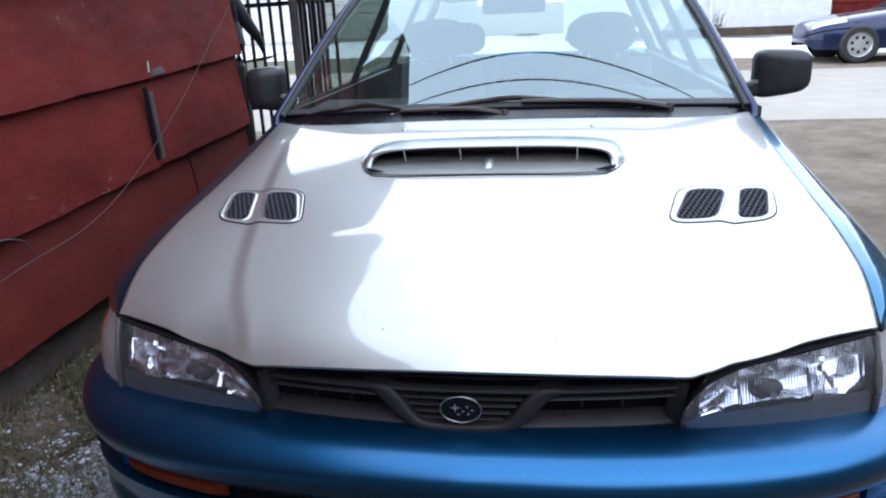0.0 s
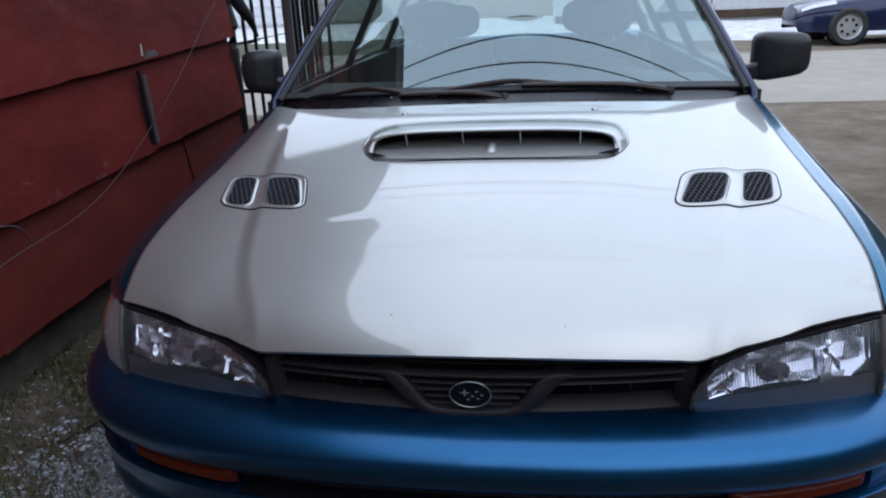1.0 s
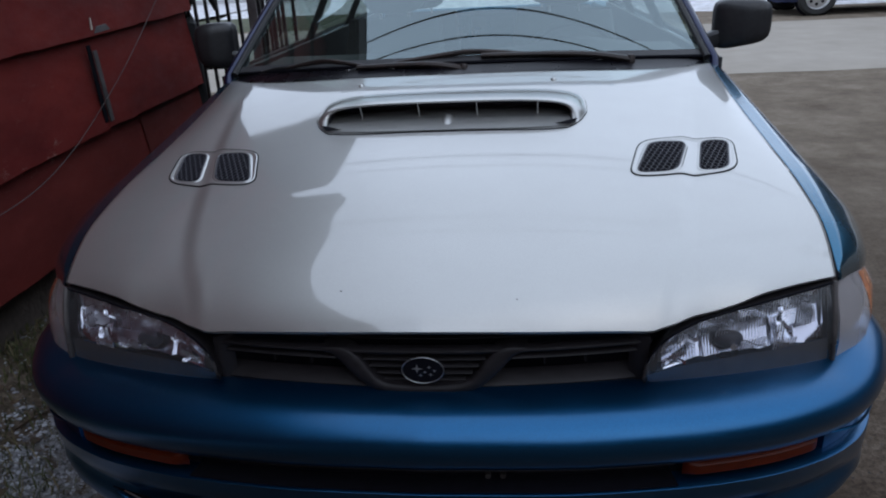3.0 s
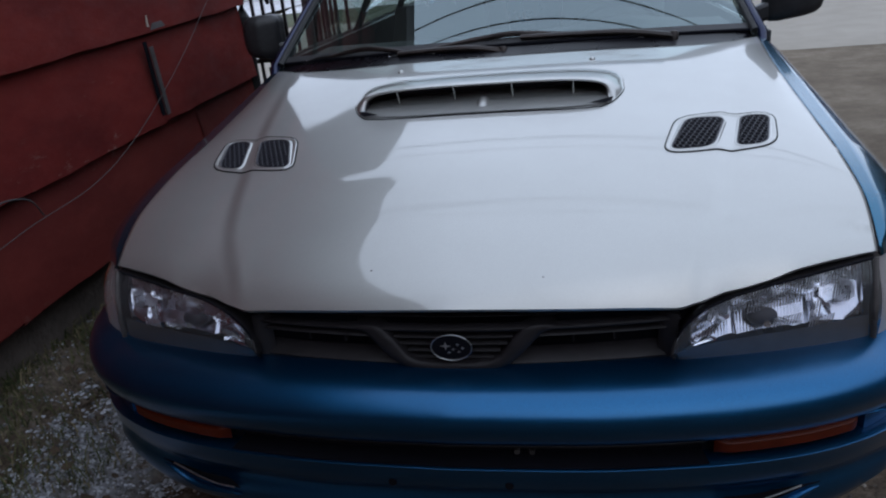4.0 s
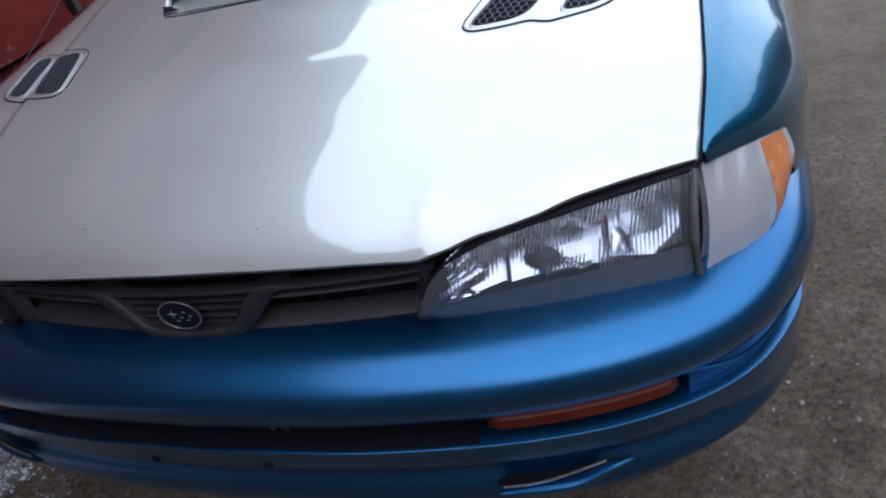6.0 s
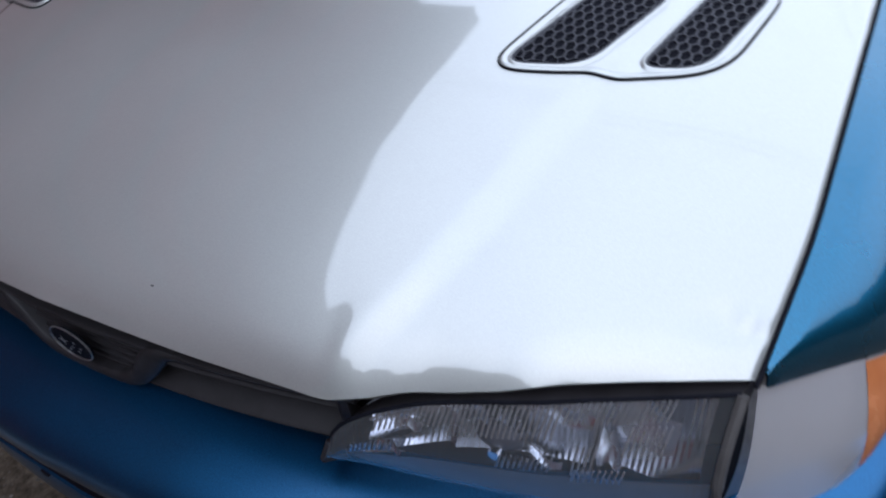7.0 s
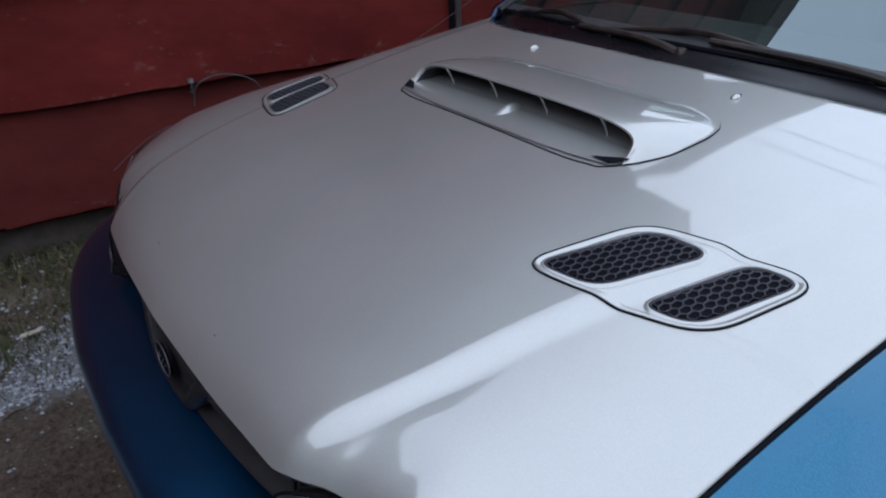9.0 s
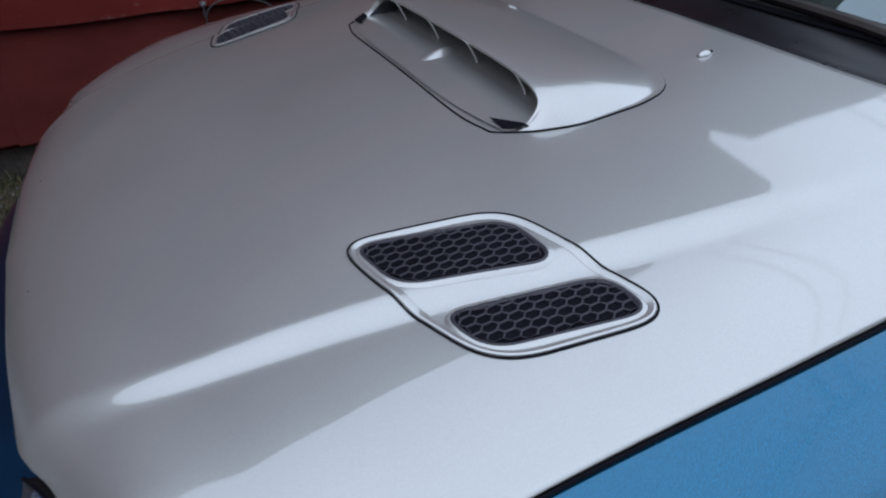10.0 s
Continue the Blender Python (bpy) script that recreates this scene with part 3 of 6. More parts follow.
def build_vent(side):
    outline = rounded([(0.371, 0.451, 0.03), (0.415, 0.620, 0.04), (0.622, 0.684, 0.045), (0.593, 0.517, 0.045), (0.454, 0.465, 0.06)], seg=10)
    slots = [rounded([(0.383, 0.461, 0.025), (0.434, 0.615, 0.028), (0.514, 0.626, 0.022), (0.469, 0.480, 0.03)], seg=8),
             rounded([(0.512, 0.502, 0.022), (0.548, 0.653, 0.022), (0.610, 0.666, 0.028), (0.576, 0.518, 0.03)], seg=8)]
    if side < 0:
        outline, slots = [(-x, y) for x, y in outline], [[(-x, y) for x, y in s] for s in slots]

    def evened(pts, n=96, rounds=10):
        """The outline at even steps, its kinks worked out."""
        ends = pts + pts[:1]
        way = [0.0]
        for p, q in zip(ends, ends[1:]):
            way.append(way[-1] + math.hypot(q[0] - p[0], q[1] - p[1]))
        out, k = [], 0
        for i in range(n):
            d = way[-1] * i / n
            while way[k + 1] < d:
                k += 1
            t = (d - way[k]) / max(way[k + 1] - way[k], 1e-9)
            out.append((ends[k][0] + (ends[k + 1][0] - ends[k][0]) * t, ends[k][1] + (ends[k + 1][1] - ends[k][1]) * t))
        for _ in range(rounds):
            out = [tuple(0.5 * out[i][j] + 0.25 * (out[i - 1][j] + out[(i + 1) % n][j]) for j in (0, 1)) for i in range(n)]
        return out

    outline, slots = evened(outline, 120, 6), [evened(s, 72, 2) for s in slots]

    def shrunk(pts, k):
        """The outline moved inwards by k."""
        n = len(pts)
        area = sum(pts[i - 1][0] * pts[i][1] - pts[i][0] * pts[i - 1][1] for i in range(n))
        sign = 1 if area > 0 else -1
        out = []
        for i in range(n):
            dx, dy = pts[(i + 1) % n][0] - pts[i - 1][0], pts[(i + 1) % n][1] - pts[i - 1][1]
            d = math.hypot(dx, dy)
            out.append((pts[i][0] - sign * dy / d * k, pts[i][1] + sign * dx / d * k))
        return out

    # rim: a low plate with a rounded edge, and a lip round each slot
    bm = bmesh.new()

    def band(levels):
        rings = [[bm.verts.new(on_hood(x, y, up)) for x, y in pts] for pts, up in levels]
        for a, b in zip(rings, rings[1:]):
            for i in range(len(a)):
                j = (i + 1) % len(a)
                bm.faces.new((a[i], a[j], b[j], b[i]))

    band([(outline, -0.001), (shrunk(outline, 0.0010), 0.0018), (shrunk(outline, 0.003), 0.0026), (shrunk(outline, 0.006), 0.0016), (shrunk(outline, 0.009), 0.0003)])
    for s in slots:
        band([(shrunk(s, -0.0050), 0.0002), (shrunk(s, -0.0030), 0.0012), (shrunk(s, -0.0014), 0.0024), (s, 0.0024), (shrunk(s, 0.0015), -0.001)])
    rim = part("vent_rim", bm, SILVER, car, "silver rim of a hood vent")
    part("gasket", tube([on_hood(x, y, 0.0008) for x, y in shrunk(outline, -0.0010)], 0.0011, 6, closed=True), SEAM, rim)
    for s in slots:
        mid = (sum(q[0] for q in s) / len(s), sum(q[1] for q in s) / len(s))
        bm = grid(lambda u, v, s=s, mid=mid: on_hood(mid[0] + (s[round(u * len(s)) % len(s)][0] - mid[0]) * (1 - v), mid[1] + (s[round(u * len(s)) % len(s)][1] - mid[1]) * (1 - v), 0.0007), len(s), 8, wrap=True)
        bmesh.ops.remove_doubles(bm, verts=bm.verts[:], dist=1e-6)
        # black sheet just above the hood, for the shade under the mesh
        part("vent_backing", bm, SEAM, rim)
        # honeycomb of six-sided cells
        bm = bmesh.new()
        band([(s, 0.0020), (shrunk(s, 0.0025), 0.0026), (shrunk(s, 0.0040), 0.0012)])
        inner = shrunk(s, 0.0022)
        x0, x1 = min(p[0] for p in s), max(p[0] for p in s)
        y0, y1 = min(p[1] for p in s), max(p[1] for p in s)
        px, py = 0.0116, 0.0150
        row = 0
        y = y0
        while y < y1:
            x = x0 + (px / 2 if row % 2 else 0)
            while x < x1:
                if inside(x, y, inner):
                    ring = []
                    for k in range(6):
                        a = math.radians(60 * k + 30)
                        ring.append((x + 0.58 * px * math.cos(a), y + 0.66 * py * math.sin(a)))
                    # cells keep inside the slot
                    ring = [(rx, ry) if inside(rx, ry, inner) else (x + (rx - x) * 0.45, y + (ry - y) * 0.45) for rx, ry in ring]
                    outer = [bm.verts.new(on_hood(rx, ry, 0.0026)) for rx, ry in ring]
                    holes = [bm.verts.new(on_hood(x + (rx - x) * 0.80, y + (ry - y) * 0.80, 0.0022)) for rx, ry in ring]
                    deep = [bm.verts.new(on_hood(x + (rx - x) * 0.78, y + (ry - y) * 0.78, 0.0009)) for rx, ry in ring]
                    for k in range(6):
                        j = (k + 1) % 6
                        bm.faces.new((outer[k], outer[j], holes[j], holes[k]))
                        bm.faces.new((holes[k], holes[j], deep[j], deep[k]))
                x += px
            y += py * 0.87
            row += 1
        part("honeycomb_mesh", bm, LATTICE, rim, "dark plastic honeycomb mesh", smooth=False)


build_vent(1)
build_vent(-1)


SCOOP_SIDE = [(0.665, 0.250), (0.69, 0.277), (0.71, 0.292), (0.73, 0.303), (0.79, 0.320), (0.85, 0.321), (0.89, 0.314), (0.914, 0.298), (0.93, 0.270)]


def scoop_lip(a):
    """The rim of the scoop's mouth, a from 0 at one end over the top to 1: its place over the hood."""
    c, n = math.cos(math.pi * (1 - a)), math.sin(math.pi * a)
    x = math.copysign(0.289 * abs(c) ** 0.42, c)
    tall = 0.041 * max(0.0, n) ** 0.45
    y = 0.742 + 0.006 * abs(c) - 0.030 * (1 - tall / 0.041) ** 1.6
    return x, y, tall


def scoop_foot(a):
    """Where the scoop meets the hood: from the front corner round the back to the other corner."""
    b = 1 - abs(2 * a - 1)  # 0 at the corners, 1 in the middle of the back
    side = -1 if a < 0.5 else 1
    if b < 0.5:
        y = 0.706 + (0.914 - 0.706) * (b / 0.5)
        return side * spline(y, SCOOP_SIDE), y
    t = (b - 0.5) / 0.5
    return side * 0.298 * (1 - t), 0.914 + 0.029 * (1 - (1 - t) ** 8)


def build_scoop():
    def shell(u, v):
        lx, ly, tall = scoop_lip(u)
        fx, fy = scoop_foot(u)
        x, y = lx + (fx - lx) * v, ly + (fy - ly) * v
        w = min(1.0, v / 0.92)  # a narrow flange lies on the hood
        return Vector((x, y, hood_z(x, y) + 0.0022 + tall * (1 - w**1.55)))

    n = 120
    bm = grid(shell, n, 25)
    bm.verts.ensure_lookup_table()
    lip = bm.verts[: n + 1]
    rings = [lip]
    for ahead, shrink in ((-0.0035, 0.002), (-0.0025, 0.006), (0.004, 0.0085)):
        ring = []
        for k, v in enumerate(lip):
            x, y, tall = scoop_lip(k / n)
            k2 = 1 - shrink / 0.05
            ring.append(bm.verts.new(Vector((x * (1 - shrink / 0.289), y + ahead, hood_z(x, y) + 0.0022 + tall * k2))))
        rings.append(ring)
    for a, b in zip(rings, rings[1:]):
        for i in range(n):
            bm.faces.new((a[i], a[i + 1], b[i + 1], b[i]))
    scoop = part("hood_scoop", bm, SILVER, car, "silver hood scoop with a wide slot")

    # the dull sleeve inside the mouth, closed at the back
    def sleeve(u, v):
        x, y, tall = scoop_lip(u)
        w = min(1.0, v * 1.25)
        p = Vector((x * 0.968, y + 0.003 + 0.065 * w, hood_z(x * 0.968, y) + 0.0018 + tall * 0.80))
        if v > 0.8:
            t = (v - 0.8) / 0.2
            p = p.lerp(Vector((x * 0.5, y + 0.072, hood_z(x * 0.5, y) + 0.008)), t)
        return p
    part("throat", grid(sleeve, 80, 10), LATTICE, scoop, "dark plastic throat of the scoop")

    # ramp in front of and into the mouth
    def ramp_f(u, v):
        s = 2 * u - 1
        y0 = 0.672 + 0.022 * abs(s) ** 4
        y = y0 + v * (0.762 - y0)
        x = s * min(spline(min(y, 0.72), SCOOP_SIDE), 0.286)
        return on_hood(x, y, 0.0026 - 0.010 * ease(y, 0.735, 0.80))
    part("scoop_ramp", grid(ramp_f, 60, 24), SILVER, scoop)

    # dark sheet for the shade deep in the mouth, where the silver ramp stops
    part("throat_floor_shade", grid(lambda u, v: on_hood((2 * u - 1) * 0.284, 0.762 + 0.040 * v, 0.0026 - 0.010 * ease(0.762 + 0.040 * v, 0.735, 0.80)), 30, 4), LATTICE, scoop)

    # black foam showing at the corners of the slot
    for e in (-1, 1):
        def wedge(u, v, e=e):
            y = 0.694 + 0.026 * u
            far = spline(y, SCOOP_SIDE) - 0.004
            return on_hood(e * (far - 0.036 * (1 - 0.55 * u) * v), y, 0.0046 + 0.003 * u * (1 - v))
        part("mouth_corner", grid(wedge, 8, 6), SEAM, scoop)

    # thin curved uprights across the mouth
    for x in (-0.205, -0.069, 0.067, 0.206):
        z = hood_z(x, 0.750)
        part("upright", tube([(x, 0.766, z - 0.001), (x, 0.762, z + 0.010), (x, 0.754, z + 0.024), (x, 0.744, z + 0.037)], 0.0018, 6), SILVER, scoop)

    # the small nose in the middle of the ramp
    def nose(u, v):
        a, r = u * math.tau, v
        x, y = 0.001 + 0.016 * r * math.cos(a), 0.730 + 0.036 * r * math.sin(a)
        tall = 0.016 * (1 - r * r) * (0.6 + 0.4 * math.sin(a) * r)
        return Vector((x, y, hood_z(x, y) + 0.001 + tall))
    part("ramp_nose", grid(nose, 20, 6, wrap=True), SILVER, scoop)

    line = [(s / 24 * 0.250, 0.667 + 0.010 * abs(s / 24) ** 8) for s in range(-24, 25)]
    line += [(spline(y, SCOOP_SIDE), y) for y in (0.680 + i * 0.0023 for i in range(11))]
    line += [scoop_foot(1 - i / 80) for i in range(81)]
    line += [(-spline(y, SCOOP_SIDE), y) for y in (0.703 - i * 0.0023 for i in range(11))]
    part("gasket", tube([on_hood(x, y, 0.0006) for x, y in line], 0.0013, 6, closed=True), SEAM, scoop)


build_scoop()

for side in (-1, 1):
    c = on_hood(side * 0.254, 1.014)

    def knob(u, v, c=c):
        a = u * math.tau
        r = math.cos(v * math.pi / 2)
        return c + Vector((0.0075 * r * math.cos(a), 0.012 * r * math.sin(a), 0.008 * math.sin(v * math.pi / 2) - 0.001))
    nozzle = part("washer_nozzle", grid(knob, 16, 5, wrap=True), SILVER, car)
    part("jet", box(c + Vector((0, 0.009, 0.004)), (0.004, 0.005, 0.003)), SEAM, nozzle)


def build_bumper():
    # (inset from the foremost line, height): over the top and down the face
    sec = [(0.150, 0.588), (0.126, 0.600), (0.117, 0.6028), (0.110, 0.6022), (0.085, 0.6005), (0.060, 0.5980), (0.042, 0.5950), (0.028, 0.5905), (0.017, 0.5840), (0.008, 0.5745), (0.0022, 0.564), (0.0, 0.553), (0.0014, 0.542), (0.0050, 0.530), (0.0105, 0.518), (0.0175, 0.508), (0.025, 0.503), (0.029, 0.500), (-1, 0.498), (-1, 0.4625), (0.034, 0.4615), (0.0146, 0.4614), (0.0134, 0.4606), (0.0150, 0.4530), (0.0175, 0.440), (0.0215, 0.420), (0.0275, 0.408), (0.033, 0.401), (0.034, 0.393), (0.0285, 0.383), (0.0245, 0.370), (0.0235, 0.354), (0.0255, 0.338), (0.031, 0.325), (0.041, 0.316), (0.060, 0.311), (0.11, 0.310)]

    def f(u, v):
        w = 2 * u - 1
        k = v * (len(sec) - 1)
        i = min(int(k), len(sec) - 2)
        t = k - i
        x = abs(wing_plan(w)[0].x)
        deep = 0.085 - 0.052 * ease(x, 0.670, 0.684)

        def at(j):
            d, z = sec[j]
            if d == -1:
                d = deep
            if 0.36 < z < 0.498:
                d = d + (0.012 - d) * 0.8 * ease(x, 0.70, 0.80) if z < 0.455 else d
            z += 0.02 * ease(x, 0.70, 0.85) * (1 if z > 0.55 else 0) + 0.026 * ease(x, 0.55, 0.82) * (z < 0.345)
            return d, z
        (d0, z0), (d1, z1) = at(i), at(i + 1)
        # the sides tuck in less at the top than the middle
        return on_bumper(w, d0 + (d1 - d0) * t, z0 + (z1 - z0) * t)

    bumper = part("front_bumper", grid(f, 150, (len(sec) - 1) * 1), BLUE_SHADED_COPY, car, "blue moulded front bumper")

    def strip(u0, u1, d, z0, z1, n=50):
        return grid(lambda u, v: on_bumper(u0 + (u1 - u0) * u, d, z0 + (z1 - z0) * v), n, 2)

    a = u_of_x(0.412)
    # near-black sheets laid in for the shade inside the intake
    part("lower_grille", strip(-a, a, 0.062, 0.452, 0.504), SEAM, bumper, "lower intake, its dark depth put in as a black sheet")
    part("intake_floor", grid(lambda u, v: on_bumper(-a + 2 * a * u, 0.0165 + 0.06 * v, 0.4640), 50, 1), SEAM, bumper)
    part("slat", tube([on_bumper(-a + 2 * a * i / 40, 0.045, 0.487) for i in range(41)], 0.0035, 6), PLASTIC, bumper)
    for x in (0.13, 0.105):
        part("bolt", lathe([(0.0, -0.004), (0.005, -0.004), (0.005, 0.004), (0.0, 0.004)], 8, "Y", on_bumper(u_of_x(x), 0.05, 0.473)), ZINC, bumper)
    for x, z in ((0.091, 0.425), (-0.11, 0.424)):
        part("plate_hole", lathe([(0.0, -0.0012), (0.007, -0.0012), (0.0075, 0.002), (0.0, 0.002)], 12, "Y", on_bumper(u_of_x(x), 0.0190, z)), SEAM, bumper)
    for side in (1, -1):
        u0, u1 = u_of_x(0.425), u_of_x(0.674)
        # black sheet for the shade round the indicator
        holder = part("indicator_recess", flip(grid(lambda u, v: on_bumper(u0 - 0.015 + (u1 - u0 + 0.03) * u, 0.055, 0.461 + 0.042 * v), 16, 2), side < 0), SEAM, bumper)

        def lens(u, v):
            e = min(u, 1 - u, 1) * 12
            ez = min(v, 1 - v) * 4
            swell = min(1.0, e) * min(1.0, ez)
            return on_bumper(u0 + (u1 - u0) * u, 0.040 - 0.014 * swell**0.5, 0.4665 + 0.032 * v)
        part("indicator_lens", flip(grid(lens, 40, 8), side < 0), SIGNAL_LENS, holder, "dark amber indicator lens")
        # lower slot put in as a black sheet, with a pale line along it
        f0, f1 = u_of_x(0.418), u_of_x(0.60)

        def slot(u, v):
            w = f0 + (f1 - f0) * u
            low = 0.370 + 0.022 * ease(u, 0.4, 1.0)
            return on_bumper(w, 0.0205, low + (0.018 * (ease(u, -0.02, 0.12) * ease(u, 1.0, 0.5)) + 0.003) * v)
        cover = part("fog_slot", flip(grid(slot, 24, 3), side < 0), SEAM, bumper, "empty fog lamp slot, its depth put in as a black sheet")
        part("slot_edge", flip(tube([on_bumper(f0 + (f1 - f0) * (0.05 + 0.75 * i / 16), 0.0165, 0.374 + 0.026 * ease(i / 16, 0.2, 1.2)) for i in range(17)], 0.0017, 6), side < 0), BADGE, cover)
        part("slot_lip", flip(tube([on_bumper(f0 + (f1 - f0) * i / 20, 0.021, 0.354 + 0.030 * ease(i / 20, 0.5, 1.05)) for i in range(21)], lambda t: 0.001 + 0.006 * math.sin(math.pi * t) ** 0.6, 8), side < 0), BLUE_SHADED_COPY, cover)
        # crease that runs round the corner
        c0 = u_of_x(0.668)
        part("crease", flip(tube([on_bumper(c0 + (0.985 - c0) * i / 20, 0.0135 + 0.02 * ease(i / 20, 0.25, 0.0), 0.496 + 0.008 * i / 20) for i in range(21)], lambda t: 0.003 * (1 - 0.5 * t), 6), side < 0), BLUE_SHADED_COPY, bumper)


build_bumper()


def bar(bm, a, b, deep, tall):
    """A straight bar from a to b."""
    a, b = Vector(a), Vector(b)
    d = b - a
    turn = d.to_track_quat("X", "Z").to_matrix().to_4x4()
    return block(bm, (a + b) / 2, (d.length, deep, tall), turn)


def build_grille():
    # black sheet behind the slats, for the shade in the grille's openings
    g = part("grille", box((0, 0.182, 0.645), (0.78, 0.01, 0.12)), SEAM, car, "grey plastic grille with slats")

    def y_at(x):
        return 0.108 + 0.045 * (abs(x) / 0.4) ** 2

    def rail(x0, x1, z, deep, tall, name, n=16, back=0.0, droop=0.0):
        """A slat with a rounded nose that follows the grille's curve."""
        def f(u, v):
            x = x0 + (x1 - x0) * v
            a = u * math.tau
            c, q = math.cos(a), math.sin(a)
            return Vector((x, y_at(x) + back + deep / 2 * (1 + math.copysign(abs(c) ** 0.7, c)), z + tall / 2 * math.copysign(abs(q) ** 0.7, q) - droop * (1 - c) / 2))
        bm = grid(f, 12, n, wrap=True)
        bm.verts.ensure_lookup_table()
        bm.faces.new(bm.verts[:12])
        bm.faces.new(bm.verts[-12:])
        return part(name, bm, PLASTIC, g)

    rail(-0.372, 0.372, 0.6705, 0.022, 0.0085, "top_rail", 48)
    rail(-0.24, 0.24, 0.6865, 0.008, 0.0018, "gap_strip", 24, 0.018)
    for s in (-1, 1):
        rail(s * 0.132, s * 0.352, 0.6570, 0.022, 0.0045, "slat", 16, 0.003, 0.002)
        for x in (0.200, 0.268):
            part("stub", box((s * x, y_at(x) + 0.036, 0.643), (0.003, 0.02, 0.030)), PLASTIC, g)

        # the broad sloping shelf below the slots
        def shelf(u, v, s=s):
            x = s * (0.085 + 0.272 * u)
            y, z = ((0.060, 0.598), (0.036, 0.6185), (0.006, 0.6085), (0.003, 0.6045), (0.006, 0.596))[round(v * 4)]
            return Vector((x, y_at(x) + y, z))
        part("shelf", grid(shelf, 24, 4), PLASTIC, g, "sloping grey shelf of the grille")

        # the rounded band that frames the badge
        way = [(0.172, 0.6712), (0.149, 0.6690), (0.131, 0.6610), (0.115, 0.6450), (0.099, 0.6265), (0.082, 0.6115), (0.060, 0.6045), (0.030, 0.6030), (-0.001, 0.6028)]
        wide = [0.0055, 0.015, 0.027, 0.029, 0.025, 0.020, 0.017, 0.015, 0.015]

        def cheek(u, v, s=s):
            k = u * 8
            px, pz = spline(k, [(i, q[0]) for i, q in enumerate(way)]), spline(k, [(i, q[1]) for i, q in enumerate(way)])
            qx, qz = spline(k + 0.05, [(i, q[0]) for i, q in enumerate(way)]), spline(k + 0.05, [(i, q[1]) for i, q in enumerate(way)])
            ox, oz = spline(k - 0.05, [(i, q[0]) for i, q in enumerate(way)]), spline(k - 0.05, [(i, q[1]) for i, q in enumerate(way)])
            d = Vector((qx - ox, 0, qz - oz)).normalized()
            across = Vector((d.z, 0, -d.x))
            w = spline(k, list(enumerate(wide)))
            a = (v - 0.5) * math.pi * 1.15
            off = across * (w / 2 * math.sin(a) / math.sin(0.575 * math.pi) * (1 if abs(a) < math.pi / 2 else 1.0))
            x = px + off.x
            return Vector((s * x, y_at(x) + 0.005 * (1 - u) ** 2 - 0.001 - (0.002 + 0.005 * min(1.0, 3 * u)) * math.cos(a) + (0.030 if v in (0.0, 1.0) else 0.0), pz + off.z))
        part("cheek", grid(cheek, 42, 14), PLASTIC, g, "broad rounded grey band beside the badge")
        for z, far in ((0.666, 0.112), (0.654, 0.102), (0.641, 0.092), (0.628, 0.080), (0.616, 0.068)):
            rail(0.0, s * far, z, 0.016, 0.0050, "short_slat", 8, 0.006, 0.001)

        # the moulded end of the grille beside the lamp
        def end(u, v, s=s):
            x = 0.338 + 0.030 * u
            return Vector((s * x, y_at(x) + 0.020 * (1 - u) ** 2 - 0.004, 0.596 + (0.088 + 0.010 * u) * v - 0.012 * u * v))
        part("end_panel", grid(end, 8, 8), PLASTIC, g)
    badge = part("badge", lathe([(0.0, 0.0), (0.034, 0.0), (0.036, -0.003), (0.034, -0.006), (0.0, -0.007)], 32, "Y", (0, 0, 0)), SEAM, g, "oval badge")
    ring = part("badge_ring", tube([(0.0375 * math.cos(a), -0.006, 0.0375 * math.sin(a)) for a in [i * math.tau / 40 for i in range(40)]], 0.0013, 6, closed=True), BADGE, badge)
    # plain small marks on the oval
    marks = [(-0.010, 0.006, 0.011), (0.012, 0.010, 0.005), (0.021, 0.0, 0.005), (0.004, -0.004, 0.005), (0.014, -0.011, 0.005), (-0.004, -0.013, 0.005)]
    bm = bmesh.new()
    for mx, mz, r in marks:
        ring_pts = []
        for k in range(8):
            q = r if k % 2 == 0 else r * 0.28
            ring_pts.append(bm.verts.new((mx + q * math.cos(k * math.pi / 4), -0.0082, mz + q * math.sin(k * math.pi / 4) * (1.2 if r > 0.01 else 1))))
        bm.faces.new(ring_pts)
    part("badge_marks", bm, ALLOY, badge)
    badge.matrix_basis = Matrix.Translation((0, 0.104, 0.643)) @ Matrix.Diagonal((0.92, 0.8, 0.64, 1.0))


build_grille()


def lamp_low(x):
    return Vector((x, spline(x, [(0.35, 0.126), (0.5, 0.155), (0.60, 0.182), (0.69, 0.214)]), spline(x, [(0.355, 0.622), (0.3575, 0.613), (0.363, 0.606), (0.374, 0.601), (0.5, 0.600), (0.69, 0.600)])))


def lamp_high(x):
    z = spline(x, [(0.355, 0.626), (0.360, 0.646), (0.367, 0.662), (0.385, 0.684), (0.415, 0.6995), (0.454, 0.7085), (0.54, 0.7205), (0.62, 0.725), (0.69, 0.729)])
    return Vector((x, nose_y(x) - 0.001 - 0.002 * ease(x, 0.45, 0.36), z))


def lamp_face(x, v, back=0.0):
    a, b = lamp_low(x), lamp_high(x)
    p = a.lerp(b, v)
    return p + Vector((-0.2, -1, 0.1)).normalized() * (0.014 * math.sin(math.pi * v) - back)


